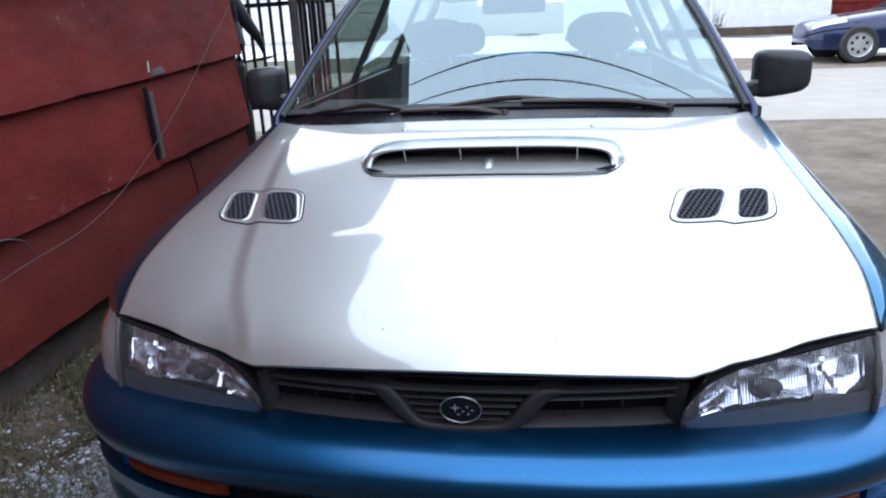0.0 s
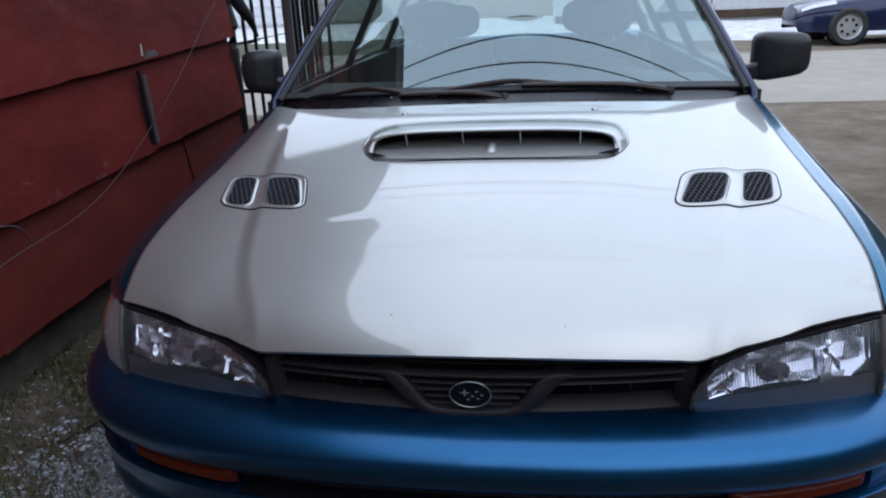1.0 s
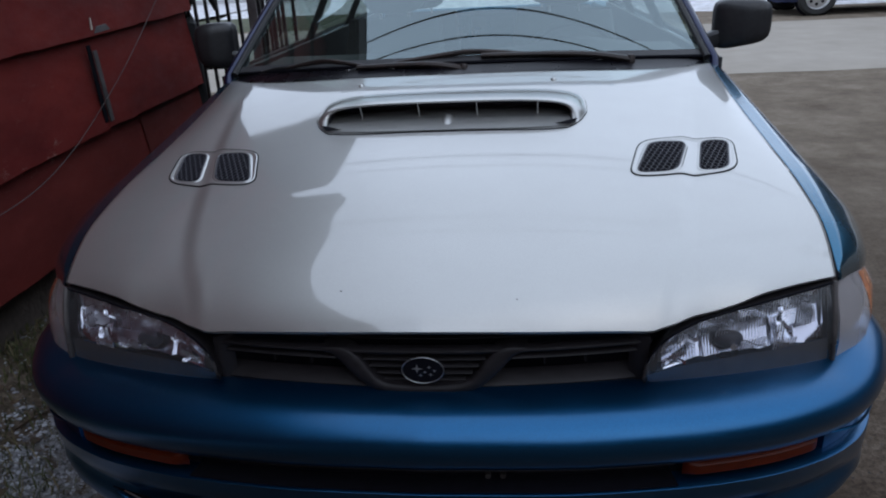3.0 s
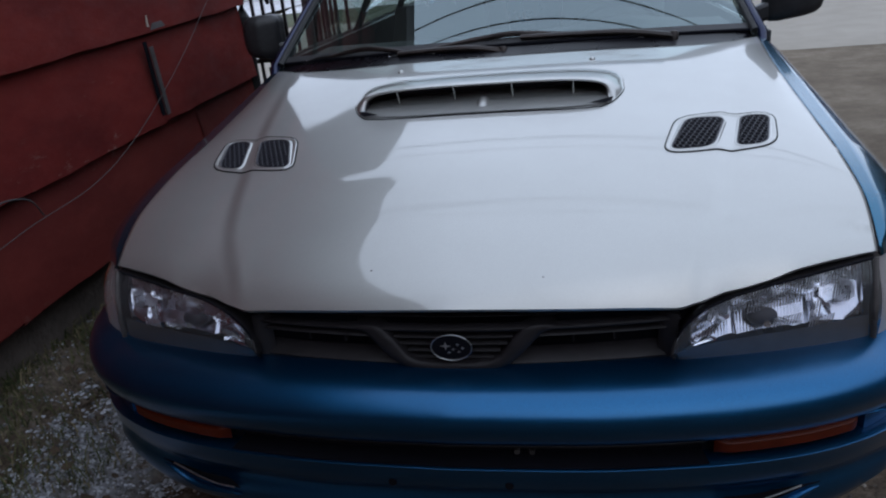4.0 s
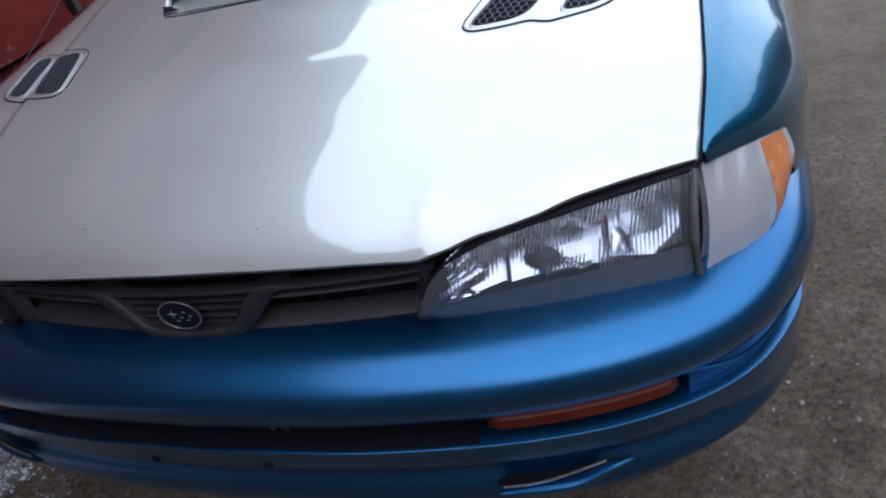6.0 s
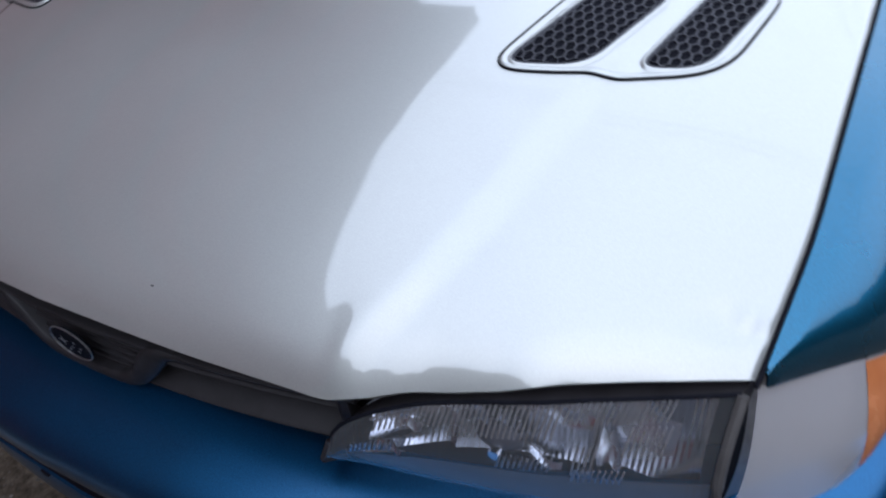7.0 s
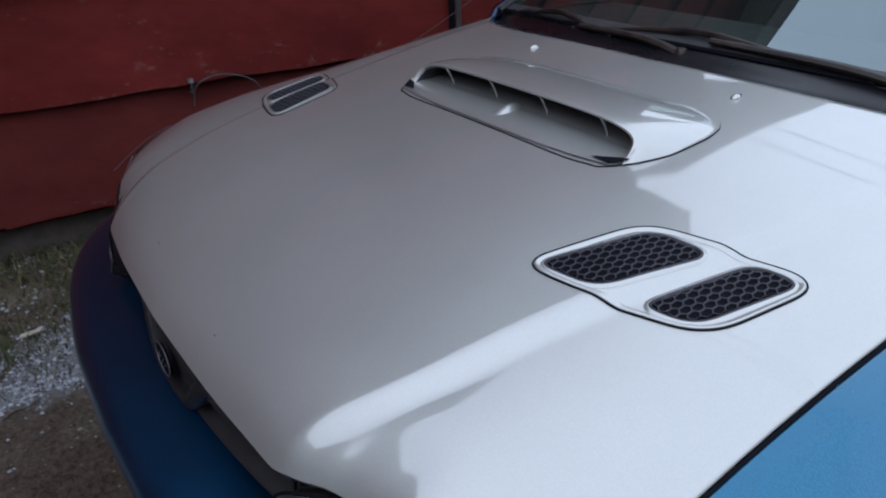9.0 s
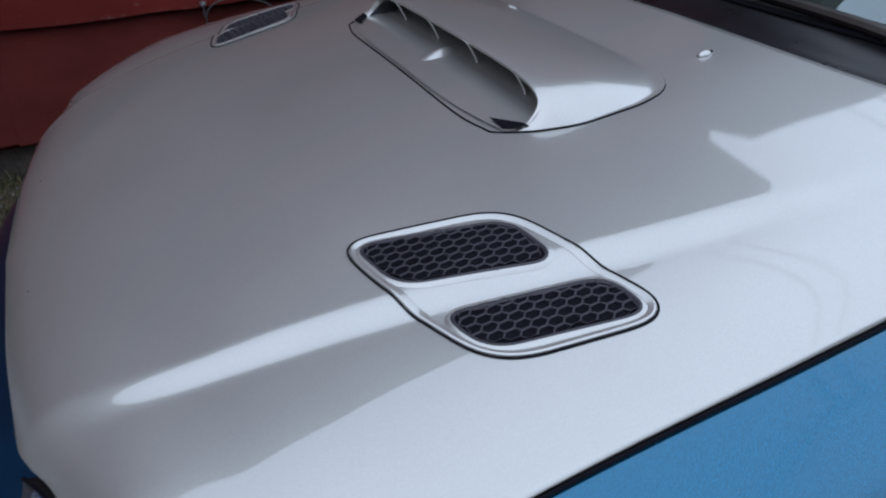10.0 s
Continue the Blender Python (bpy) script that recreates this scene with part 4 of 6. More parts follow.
def build_headlamp(side):
    m = side < 0
    lens = flip(grid(lambda u, v: lamp_face(0.357 + (0.684 - 0.357) * u, v), 48, 14), m)
    housing = part("headlamp", flip(grid(lambda u, v: lamp_face(0.365 + 0.318 * u, 0.02 + 0.96 * v, 0.075 + 0.03 * math.sin(math.pi * u)), 20, 8), m), PLASTIC, car, "clear headlamp with a bright reflector")
    # walls of the lamp box
    rim = [(0.357 + 0.327 * i / 24, 0.0) for i in range(25)] + [(0.684, j / 6) for j in range(1, 6)] + [(0.684 - 0.327 * i / 24, 1.0) for i in range(25)] + [(0.357, 1 - j / 6) for j in range(1, 6)]
    bm = bmesh.new()
    a = [bm.verts.new(lamp_face(x, v, 0.002)) for x, v in rim]
    b = [bm.verts.new(lamp_face(x, v, 0.08)) for x, v in rim]
    for i in range(len(rim)):
        j = (i + 1) % len(rim)
        bm.faces.new((a[i], a[j], b[j], b[i]))
    part("lamp_box", flip(bm, m), PLASTIC, housing)
    # smooth bowl behind the lens
    def bowl(u, v):
        x = 0.388 + 0.279 * u
        base = lamp_face(x, 0.28 + 0.69 * v, 0.016)
        r = min(1.0, math.hypot((x - 0.515) / 0.16, (v - 0.60) / 0.88))
        fold = 0.010 * ease(x, 0.575, 0.585) - 0.008 * ease(x, 0.455, 0.462)
        return base + Vector((-0.05, 1, 0)) * (0.050 * (1 - r * r) + fold + 0.004 * math.sin(v * 19) * ease(x, 0.44, 0.40))
    part("reflector", flip(grid(bowl, 60, 18), m), FLUTED, housing, "chromed reflector bowl")
    part("reflector_wing", flip(grid(lambda u, v: lamp_face(0.662 - 0.018 * v, 0.3 + 0.62 * u, 0.012 + 0.05 * v), 6, 6), m), CHROME, housing)
    # rows of short upright flutes moulded into the lens
    bm = bmesh.new()
    for x0, x1, v0, v1 in ((0.385, 0.425, 0.52, 0.64), (0.410, 0.470, 0.78, 0.975), (0.474, 0.560, 0.70, 0.972), (0.564, 0.640, 0.82, 0.970), (0.515, 0.56, 0.42, 0.55), (0.575, 0.59, 0.40, 0.66), (0.575, 0.612, 0.33, 0.45), (0.612, 0.640, 0.58, 0.80)):
        x = x0
        while x < x1:
            tube([lamp_face(x + 0.004 * k / 4, v0 + (v1 - v0) * k / 4, 0.003) for k in range(5)], 0.0012, 4, bm)
            x += 0.0046
    part("flutes", flip(bm, m), LAMP_CHROME, housing)
    # dull lower step, bright ledge on it, dark oval put in for bulb reflection
    part("lower_step", flip(grid(lambda u, v: lamp_face(0.366 + 0.312 * u, 0.0 + 0.30 * v, 0.0035 + 0.007 * v), 24, 4), m), LAMP_GREY, housing, "dull grey lower part of the lamp")
    part("ledge", flip(tube([lamp_face(0.376 + 0.050 * i / 8, 0.31 + 0.05 * math.sin(i / 8 * 2.2), 0.014) for i in range(9)], lambda t: 0.0006 + 0.0022 * math.sin(math.pi * t), 6), m), CHROME, housing)
    c = lamp_face(0.500, 0.50, 0.030)

    def reflection_oval(u, v):
        a, b = u * math.tau, v * math.pi / 2
        return c + Vector((0.024 * math.cos(a) * math.cos(b), -0.014 * math.sin(b) + 0.006, 0.017 * math.sin(a) * math.cos(b)))
    part("bulb_reflection", flip(grid(reflection_oval, 24, 6, wrap=True), m), LATTICE, housing, "dark oval put in for the bulb's reflection")
    part("bulb", flip(tube([c + Vector((0.004, -0.006, -0.004)), c + Vector((0.004, -0.016, -0.004))], 0.006, 10), m), CHROME, housing)
    # facets of the reflector, leaning back so that they take the sky
    for x0, x1, v0, v1, back, lean, turn in ((0.600, 0.650, 0.50, 0.86, 0.020, 0.55, -0.25), (0.590, 0.612, 0.38, 0.60, 0.018, 0.75, -0.35), (0.520, 0.588, 0.74, 0.90, 0.018, 0.50, -0.15), (0.455, 0.505, 0.72, 0.86, 0.020, 0.62, -0.25), (0.392, 0.428, 0.34, 0.44, 0.016, 0.55, -0.30), (0.512, 0.566, 0.34, 0.41, 0.022, 0.70, -0.20), (0.418, 0.448, 0.62, 0.74, 0.018, 0.45, -0.10)):
        mid = lamp_face((x0 + x1) / 2, (v0 + v1) / 2, back)

        def facet(u, v, x0=x0, x1=x1, v0=v0, v1=v1, lean=lean, turn=turn, mid=mid):
            # pinched towards one end, with an uneven outline
            k = 1 - 0.45 * u
            q = lamp_face(x0 + (x1 - x0) * u, (v0 + v1) / 2 + (v1 - v0) * (v - 0.5) * k + 0.02 * math.sin(u * 9 + x0 * 70), 0.0)
            swell = 0.004 * (math.cos((u - 0.5) * 4) * math.cos((v - 0.5) * 3))
            return Vector((q.x, mid.y + turn * (q.x - mid.x) + lean * (q.z - mid.z) + swell, q.z))
        part("facet", flip(grid(facet, 10, 6), m), LAMP_CHROME, housing)
    glass = part("lens", lens, LAMP_GLASS, housing, "clear fluted lens")
    glass.visible_shadow = False
    part("rubber_seal", flip(tube([lamp_face(0.357 + 0.327 * i / 30, 1.0, -0.0005) for i in range(31)], 0.0020, 6), m), SEAM, housing)
    part("inner_seal", flip(tube([lamp_face(0.357 + 0.02 * (1 - math.sin(math.pi * i / 10)) * 0.2, i / 10, -0.001) for i in range(11)], 0.003, 6), m), PLASTIC, housing)
    part("divider", flip(tube([lamp_face(0.686, i / 8, -0.002) for i in range(9)], 0.0048, 8), m), ZINC, housing)


build_headlamp(1)
build_headlamp(-1)


def corner_low(t):
    return Vector((spline(t, [(0, 0.691), (0.4, 0.745), (0.75, 0.786), (1, 0.803)]), spline(t, [(0, 0.214), (0.4, 0.252), (0.75, 0.310), (1, 0.362)]), spline(t, [(0, 0.600), (0.4, 0.604), (0.75, 0.622), (1, 0.650)])))


def corner_high(t):
    return Vector((spline(t, [(0, 0.691), (0.4, 0.735), (0.75, 0.775), (1, 0.798)]), spline(t, [(0, 0.262), (0.4, 0.305), (0.75, 0.352), (1, 0.392)]), spline(t, [(0, 0.722), (0.4, 0.716), (0.75, 0.708), (1, 0.697)])))


def build_corner(side):
    m = side < 0

    def face(t, v, back=0.0):
        p = corner_low(t).lerp(corner_high(t), v)
        return p + Vector((0.6, -0.8, 0)) * (0.010 * math.sin(math.pi * v) - back)

    base = part("corner_lamp", flip(grid(lambda u, v: face(u, v, 0.03), 16, 8), m), PLASTIC, car, "clear and amber corner lamp")
    clear = part("clear_lens", flip(grid(lambda u, v: face(0.02 + 0.98 * u, v), 28, 10), m), CLEAR_LENS, base, "frosted clear lens")
    clear.visible_shadow = False
    part("inner_bowl", flip(grid(lambda u, v: face(0.03 + 0.75 * u, 0.06 + 0.88 * v, 0.014 + 0.012 * math.sin(math.pi * u)), 14, 8), m), BADGE, base)
    part("amber_lens", flip(grid(lambda u, v: face(0.68 + 0.25 * u - 0.05 * v * (1 - u), 0.02 + 0.96 * v, -0.0008), 12, 10), m), AMBER_LENS, base, "amber lens")
    part("gap_filler", flip(grid(lambda u, v: (lamp_face(0.684, v, 0.016)).lerp(face(0.03, v, 0.014), u), 3, 8), m), SEAM, base)


build_corner(1)
build_corner(-1)


# ---- wings, body and roof ----
def arch(y, middle, r, floor):
    d = abs(y - middle)
    return max(floor, 0.30 + math.sqrt(r * r - d * d)) if d < r else floor


def flank_x(z):
    """How far out the side of the body stands at a height."""
    return spline(z, [(0.2, 0.812), (0.35, 0.832), (0.55, 0.845), (0.68, 0.842), (0.80, 0.825), (0.93, 0.790)])


def build_wing(side):
    m = side < 0

    def f(u, v):
        y = 0.262 + (1.52 - 0.262) * u**1.15
        top = edge_z(min(y, 1.27)) - 0.0035 + 0.02 * max(0, y - 1.27)
        x0 = edge_x(y) + 0.003 + 0.02 * max(0, y - 1.27)
        out = spline(y, [(0.262, 0.700), (0.305, 0.737), (0.352, 0.777), (0.392, 0.801), (0.44, 0.822), (0.52, 0.840), (0.86, 0.850), (1.52, 0.843)])
        z1 = spline(y, [(0.262, 0.727), (0.305, 0.720), (0.392, 0.700), (0.44, 0.690), (0.6, 0.70), (1.52, 0.72)])
        low = spline(y, [(0.262, 0.724), (0.305, 0.717), (0.392, 0.695), (0.40, 0.66), (0.42, 0.606), (0.50, 0.602)]) if y < 0.50 else max(arch(y, 0.86, 0.335, 0.24), 0.602 if y < 0.53 else 0.0)
        strip = min(spline(y, [(0.26, 0.014), (0.40, 0.022), (0.60, 0.034), (0.90, 0.038), (1.30, 0.016)]), 0.5 * max(0.0, out - x0))
        knee = top - 0.18 * strip
        if v < 0.14:
            return Vector((x0 + strip * v / 0.14, y, top + (knee - top) * v / 0.14))
        if v < 0.45:
            a = (v - 0.14) / 0.31 * math.pi / 2
            return Vector((x0 + strip + (out - x0 - strip) * math.sin(a), y, knee - (knee - z1) * (0.62 * a / (math.pi / 2) + 0.38 * (1 - math.cos(a)))))
        t = (v - 0.45) / 0.55
        z = z1 + (low - z1) * t
        flare = 0.012 * ease(abs(math.hypot(y - 0.86, z - 0.30) - 0.335), 0.06, 0.0) if y > 0.48 else 0
        return Vector((out - 0.010 * t * (z < 0.5) + flare, y, z))

    wing = part("front_wing", flip(grid(f, 72, 50), m), BLUE, car, "blue front wing", solid=0.003)


build_wing(1)
build_wing(-1)


def pillar(t, out=0.0):
    """The line of the windscreen pillar, t from its foot to the roof."""
    return Vector((spline(t, [(0, 0.712), (0.4, 0.659), (0.75, 0.596), (1, 0.557)]) + out, spline(t, [(0, 1.285), (0.4, 1.552), (0.75, 1.80), (1, 1.957)]), spline(t, [(0, 0.962), (0.4, 1.128), (0.75, 1.285), (1, 1.368)])))


def screen(u, v, up=0.0):
    s = 2 * u - 1
    e = pillar(v, -0.012)
    bow = 1 - s * s
    return Vector((s * e.x, e.y - bow * (0.110 * (1 - v) + 0.06 * v), e.z + bow * (0.022 * (1 - v) + 0.018 * v) + up))


glass = part("windscreen", grid(lambda u, v: screen(u, 0.02 + 0.97 * v), 40, 24), WINDSCREEN, car, "curved glass windscreen with bright sky in it")
glass.visible_shadow = False
part("screen_seal", tube([screen(i / 40, 0.012, 0.0) for i in range(41)], 0.005, 6), SEAM, car)
part("frit_band", grid(lambda u, v: screen(u, 0.02 + 0.03 * v, 0.0012), 40, 2), TRIM_DARK, car, "dark band along the foot of the windscreen")
part("header_band", grid(lambda u, v: screen(u, 0.955 + 0.05 * v, 0.003), 30, 3), BLACK, car)

# cowl under the wipers
def cowl(u, v):
    s = 2 * u - 1
    x = s * 0.70
    a, b = Vector((x, tail_y(x) + 0.004, hood_z(x, tail_y(x)) - 0.012)), screen(u, 0.03, 0.0)
    p = a.lerp(b, v)
    p.z -= 0.012 * math.sin(math.pi * v)
    return p


cowl_panel = part("cowl", grid(cowl, 40, 8), COWL, car, "black cowl grille below the windscreen")


def build_wiper(foot, mid, tip_a, tip_b, label, rise=1.0):
    """A flat tapered arm with a capped pivot, and a blade hung from sprung yokes."""
    foot, mid, a, b = Vector(foot), Vector(mid), Vector(tip_a), Vector(tip_b)
    knee = foot.lerp(mid, 0.35) + Vector((0, -0.004, 0.012))

    def ribbon(pts, wide, tall):
        pts = smooth_path(pts, 5)

        def f(u, v):
            k = min(int(v * (len(pts) - 1)), len(pts) - 2)
            c = pts[k].lerp(pts[k + 1], v * (len(pts) - 1) - k)
            q = u * math.tau
            return c + Vector((0, wide(v) * math.cos(q), tall(v) * math.sin(q)))
        return grid(f, 8, 24, wrap=True)
    arm = part("wiper", ribbon([foot, knee, mid], lambda t: 0.013 - 0.004 * t, lambda t: 0.0105 - 0.004 * t), WIPER_METAL, car, label)
    part("pivot_cap", lathe([(0.0, 0.014), (0.009, 0.013), (0.013, 0.007), (0.0135, -0.012), (0.0, -0.012)], 14, "Z", foot), WIPER_METAL, arm)

    def along(t, up):
        return a.lerp(b, t) + Vector((0, -0.002, up))
    part("blade", tube([along(i / 10, 0.003) for i in range(11)], lambda t: 0.0035 + 0.002 * min(1.0, 8 * t, 8 * (1 - t)), 6), BLACK, arm)
    part("backing", tube([along(0.02 + 0.96 * i / 10, 0.0095) for i in range(11)], 0.0022, 6), BADGE, arm)
    yoke = part("yoke", ribbon([along(0.20, 0.018 * rise), along(0.36, 0.029 * rise), along(0.5, 0.035 * rise), along(0.64, 0.029 * rise), along(0.80, 0.018 * rise)], lambda t: 0.0065, lambda t: 0.0040 + 0.0040 * math.sin(math.pi * t)), WIPER_METAL, arm)
    for k in (0.20, 0.80):
        part("claw", ribbon([along(k - 0.17, 0.009), along(k - 0.08, 0.017), along(k, 0.0195), along(k + 0.08, 0.017), along(k + 0.17, 0.009)], lambda t: 0.0055, lambda t: 0.0032 + 0.0026 * math.sin(math.pi * t)), BLACK, yoke)


def scr(x, v, up=0.010):
    e = pillar(v, -0.012).x
    return screen((x / e + 1) / 2, v, up)


build_wiper(scr(0.010, -0.030, -0.010), scr(-0.30, 0.0, 0.006), scr(-0.62, 0.012, -0.006), scr(-0.18, 0.0, -0.012), "weathered black wiper with a rusty arm")
build_wiper(scr(0.48, -0.020, 0.002), scr(0.06, 0.026, 0.012), scr(-0.345, 0.0, -0.010), scr(0.40, 0.010, -0.006), "long weathered black wiper", 1.25)

for side in (1, -1):
    post = part("screen_pillar", flip(tube([pillar(0, 0.012) + Vector((0.0, -0.03, -0.05))] + [pillar(i / 12, 0.012) for i in range(13)], 0.013, 10), side < 0), NAVY, car)
    part("pillar_trim", flip(tube([pillar(i / 12, -0.008) + Vector((0, -0.004, 0.004)) for i in range(13)], 0.010, 8), side < 0), BLACK, post)


def roof(u, v):
    s = 2 * u - 1
    y = 1.92 + v * 2.09
    w = 0.562 - 0.03 * ease(v, 0.6, 1.0)
    bow = 1 - abs(s) ** 2.5
    return Vector((s * w, y - 0.06 * bow * (v < 0.05), 1.372 + 0.04 * bow * math.sin(math.pi * (0.15 + 0.75 * v)) - 0.05 * ease(v, 0.7, 1.0)))


part("roof", grid(roof, 24, 24), BLUE, car, "blue roof", solid=0.02)
part("headlining", grid(lambda u, v: roof(u, v) - Vector((0, 0, 0.03)), 12, 12), LINING, car)


def flank(side):
    m = side < 0
    part("door_lining", flip(box((0.742, 2.75, 0.75), (0.02, 2.9, 0.42)), m), TRIM_DARK, car)

    def f(u, v):
        y = 1.525 + u * 2.75
        low = arch(y, 3.38, 0.335, 0.24)
        top = 0.945 + 0.02 * u
        z = low + (top - low) * v
        tail = 0.10 * ease(u, 0.85, 1.0)
        return Vector((flank_x(z) - tail, y, z))

    side_body = part("body_side", flip(grid(f, 60, 16), m), BLUE, car, "blue doors and rear quarter", solid=0.02)
    for y in (2.45, 3.28):
        part("door_gap", flip(tube([(flank_x(z) + 0.001, y, z) for z in [0.26 + 0.05 * i for i in range(14)]], 0.0035, 5), m), SEAM, side_body)
    for y in (2.30, 3.12):
        part("door_handle", flip(box((flank_x(0.85) + 0.012, y, 0.86), (0.02, 0.13, 0.03)), m), BLACK, side_body, bevel=0.006)
    # window pillars and glass
    for y, w in ((2.42, 0.05), (3.25, 0.06), (3.98, 0.14)):
        part("window_pillar", flip(bar(bmesh.new(), (flank_x(0.93) - 0.01, y, 0.945), (0.575, y + 0.06, 1.365), w, 0.03), m), BLACK, side_body)
    part("window_sill", flip(tube([(flank_x(0.93) + 0.004, 1.62 + 0.1 * i, 0.948 + 0.0006 * i) for i in range(24)], 0.010, 6), m), BLACK, side_body)
    part("roof_rail", flip(tube([(0.570, 1.93 + 0.107 * i, 1.372 + 0.02 * math.sin(i / 19 * 3)) for i in range(20)], 0.014, 6), m), BLUE, side_body)

    def win(u, v):
        y0 = 1.50 + 0.42 * v
        y = y0 + u * (3.95 - y0)
        return Vector((0.775 + (0.567 - 0.775) * v, y, 0.95 + 0.415 * v))
    part("sail_panel", flip(grid(lambda u, v: pillar(v, 0.004).lerp(Vector((0.777 - 0.208 * v, 1.52 + 0.42 * v, 0.945 + 0.42 * v)), u), 4, 12), m), BLACK, side_body, "black trim ahead of the side glass")
    pane_ob = part("side_window", flip(grid(win, 12, 6), m), SIDE_GLASS, side_body, "clear side glass")
    pane_ob.visible_shadow = False


flank(1)
flank(-1)


def tail(u, v):
    s = 2 * u - 1
    z = 0.35 + 0.60 * v
    return Vector((s * (0.80 - 0.06 * v), 4.30 - 0.03 * v + 0.03 * (1 - s * s), z))


part("tailgate", grid(tail, 12, 8), BLUE, car, solid=0.03)
rear_glass = part("rear_window", grid(lambda u, v: Vector(((2 * u - 1) * (0.72 - 0.17 * v), 4.27 - 0.28 * v, 0.95 + 0.39 * v)), 10, 6), SIDE_GLASS, car)
rear_glass.visible_shadow = False
part("underbody", box((0, 2.15, 0.32), (1.5, 3.6, 0.06)), BLACK, car)
for s in (-1, 1):
    part("inner_arch", box((s * 0.60, 0.86, 0.55), (0.02, 0.72, 0.5)), BLACK, car)
part("engine_bay_floor", box((0, 0.72, 0.40), (1.2, 1.0, 0.04)), BLACK, car)
part("bulkhead", box((0, 1.32, 0.66), (1.5, 0.04, 0.56)), BLACK, car)

# ---- inside the car ----
def dash(u, v):
    s = 2 * u - 1
    x = s * (0.70 - 0.02 * v)
    f = screen(u, 0.05)
    y = f.y + 0.02 + (1.72 - f.y) * min(v * 1.4, 1.0)
    hump = 0.03 * math.exp(-((x - 0.36) / 0.16) ** 2) * ease(v, 0.25, 0.6)
    return Vector((x, y, 0.955 + 0.01 * v + hump - 0.34 * max(0.0, v - 0.72) / 0.28))


part("dashboard", grid(dash, 36, 20), TRIM_DARK, car, "dark vinyl dashboard")


def build_seat(x, y, tall):
    def back(u, v):
        s = math.cos(u * math.tau)
        c = math.sin(u * math.tau)
        k = (abs(s) ** 4 + abs(c) ** 4) ** -0.25
        w = 0.235 - 0.04 * v**2
        return Vector((x + w * s * k, y + 0.06 * c * k + 0.20 * v, 0.52 + tall * v))
    seat = part("front_seat" if y < 2.4 else "rear_seat", grid(back, 28, 10, wrap=True), FABRIC, car, "grey cloth seat")
    part("seat_cushion", box((x, y - 0.25, 0.46), (0.48, 0.52, 0.16)), FABRIC, seat, bevel=0.04)
    def head(u, v):
        a, b = u * math.tau, (v - 0.5) * math.pi
        s, c, n = math.cos(a) * math.cos(b), math.sin(a) * math.cos(b), math.sin(b)
        k = (abs(s) ** 3 + abs(c) ** 3 + abs(n) ** 3) ** (-1 / 3)
        return Vector((x + 0.135 * s * k, y + 0.22 + 0.05 * c * k, 0.52 + tall + 0.10 + 0.085 * n * k))
    part("headrest", grid(head, 28, 14, wrap=True), FABRIC, seat)
    for d in (-0.06, 0.06):
        part("headrest_post", tube([(x + d, y + 0.2, 0.5 + tall - 0.03), (x + d, y + 0.22, 0.5 + tall + 0.08)], 0.006, 6), BADGE, seat)


for x in (-0.36, 0.36):
    build_seat(x, 2.12, 0.52)
for x in (-0.36, 0.36):
    build_seat(x, 3.02, 0.48)
centre = Vector((0.36, 1.80, 0.86))
tilt = Matrix.Rotation(radians(62), 4, "X")
wheel_ring = part("steering_wheel", tube([centre + tilt @ Vector((0.185 * math.cos(a), 0.185 * math.sin(a), 0)) for a in [i * math.tau / 36 for i in range(36)]], 0.014, 8, closed=True), TRIM_DARK, car)
for a in (0.2, 2.94, 4.71):
    part("spoke", tube([centre, centre + tilt @ Vector((0.18 * math.cos(a), 0.18 * math.sin(a), 0))], 0.016, 6), TRIM_DARK, wheel_ring)
part("rear_mirror", box((0.0, 1.98, 1.27), (0.24, 0.03, 0.06)), TRIM_DARK, car, bevel=0.01)


def build_mirror(side):
    def shell(u, v):
        a, b = u * math.tau, (v - 0.5) * math.pi
        s, c, n = math.cos(a) * math.cos(b), math.sin(a) * math.cos(b), math.sin(b)
        k = (abs(s) ** 4.5 + abs(c) ** 4.5 + abs(n) ** 4.5) ** (-1 / 4.5)
        x, y, z = 0.844 + (0.078 * s if side > 0 else 0.060 * s - 0.018) * k, 1.475 + 0.052 * c * k * (1 - 0.25 * abs(s)), 1.045 + 0.060 * n * k
        z -= (0.030 if z < 1.045 else -0.006) * (0.92 - x) / 0.16
        return Vector((x, y - 0.02 * (x - 0.84) / 0.08, z))
    body = part("door_mirror", flip(grid(shell, 32, 16, wrap=True), side < 0), MIRROR_SHELL, car, "black plastic door mirror")
    part("mirror_foot", flip(bar(bmesh.new(), (0.735, 1.50, 0.975), (0.80, 1.485, 1.005), 0.07, 0.05), side < 0), MIRROR_SHELL, body, bevel=0.012)
    part("mirror_glass", flip(box((0.844, 1.526, 1.045), (0.13, 0.004, 0.092)), side < 0), CHROME, body)


build_mirror(1)
build_mirror(-1)


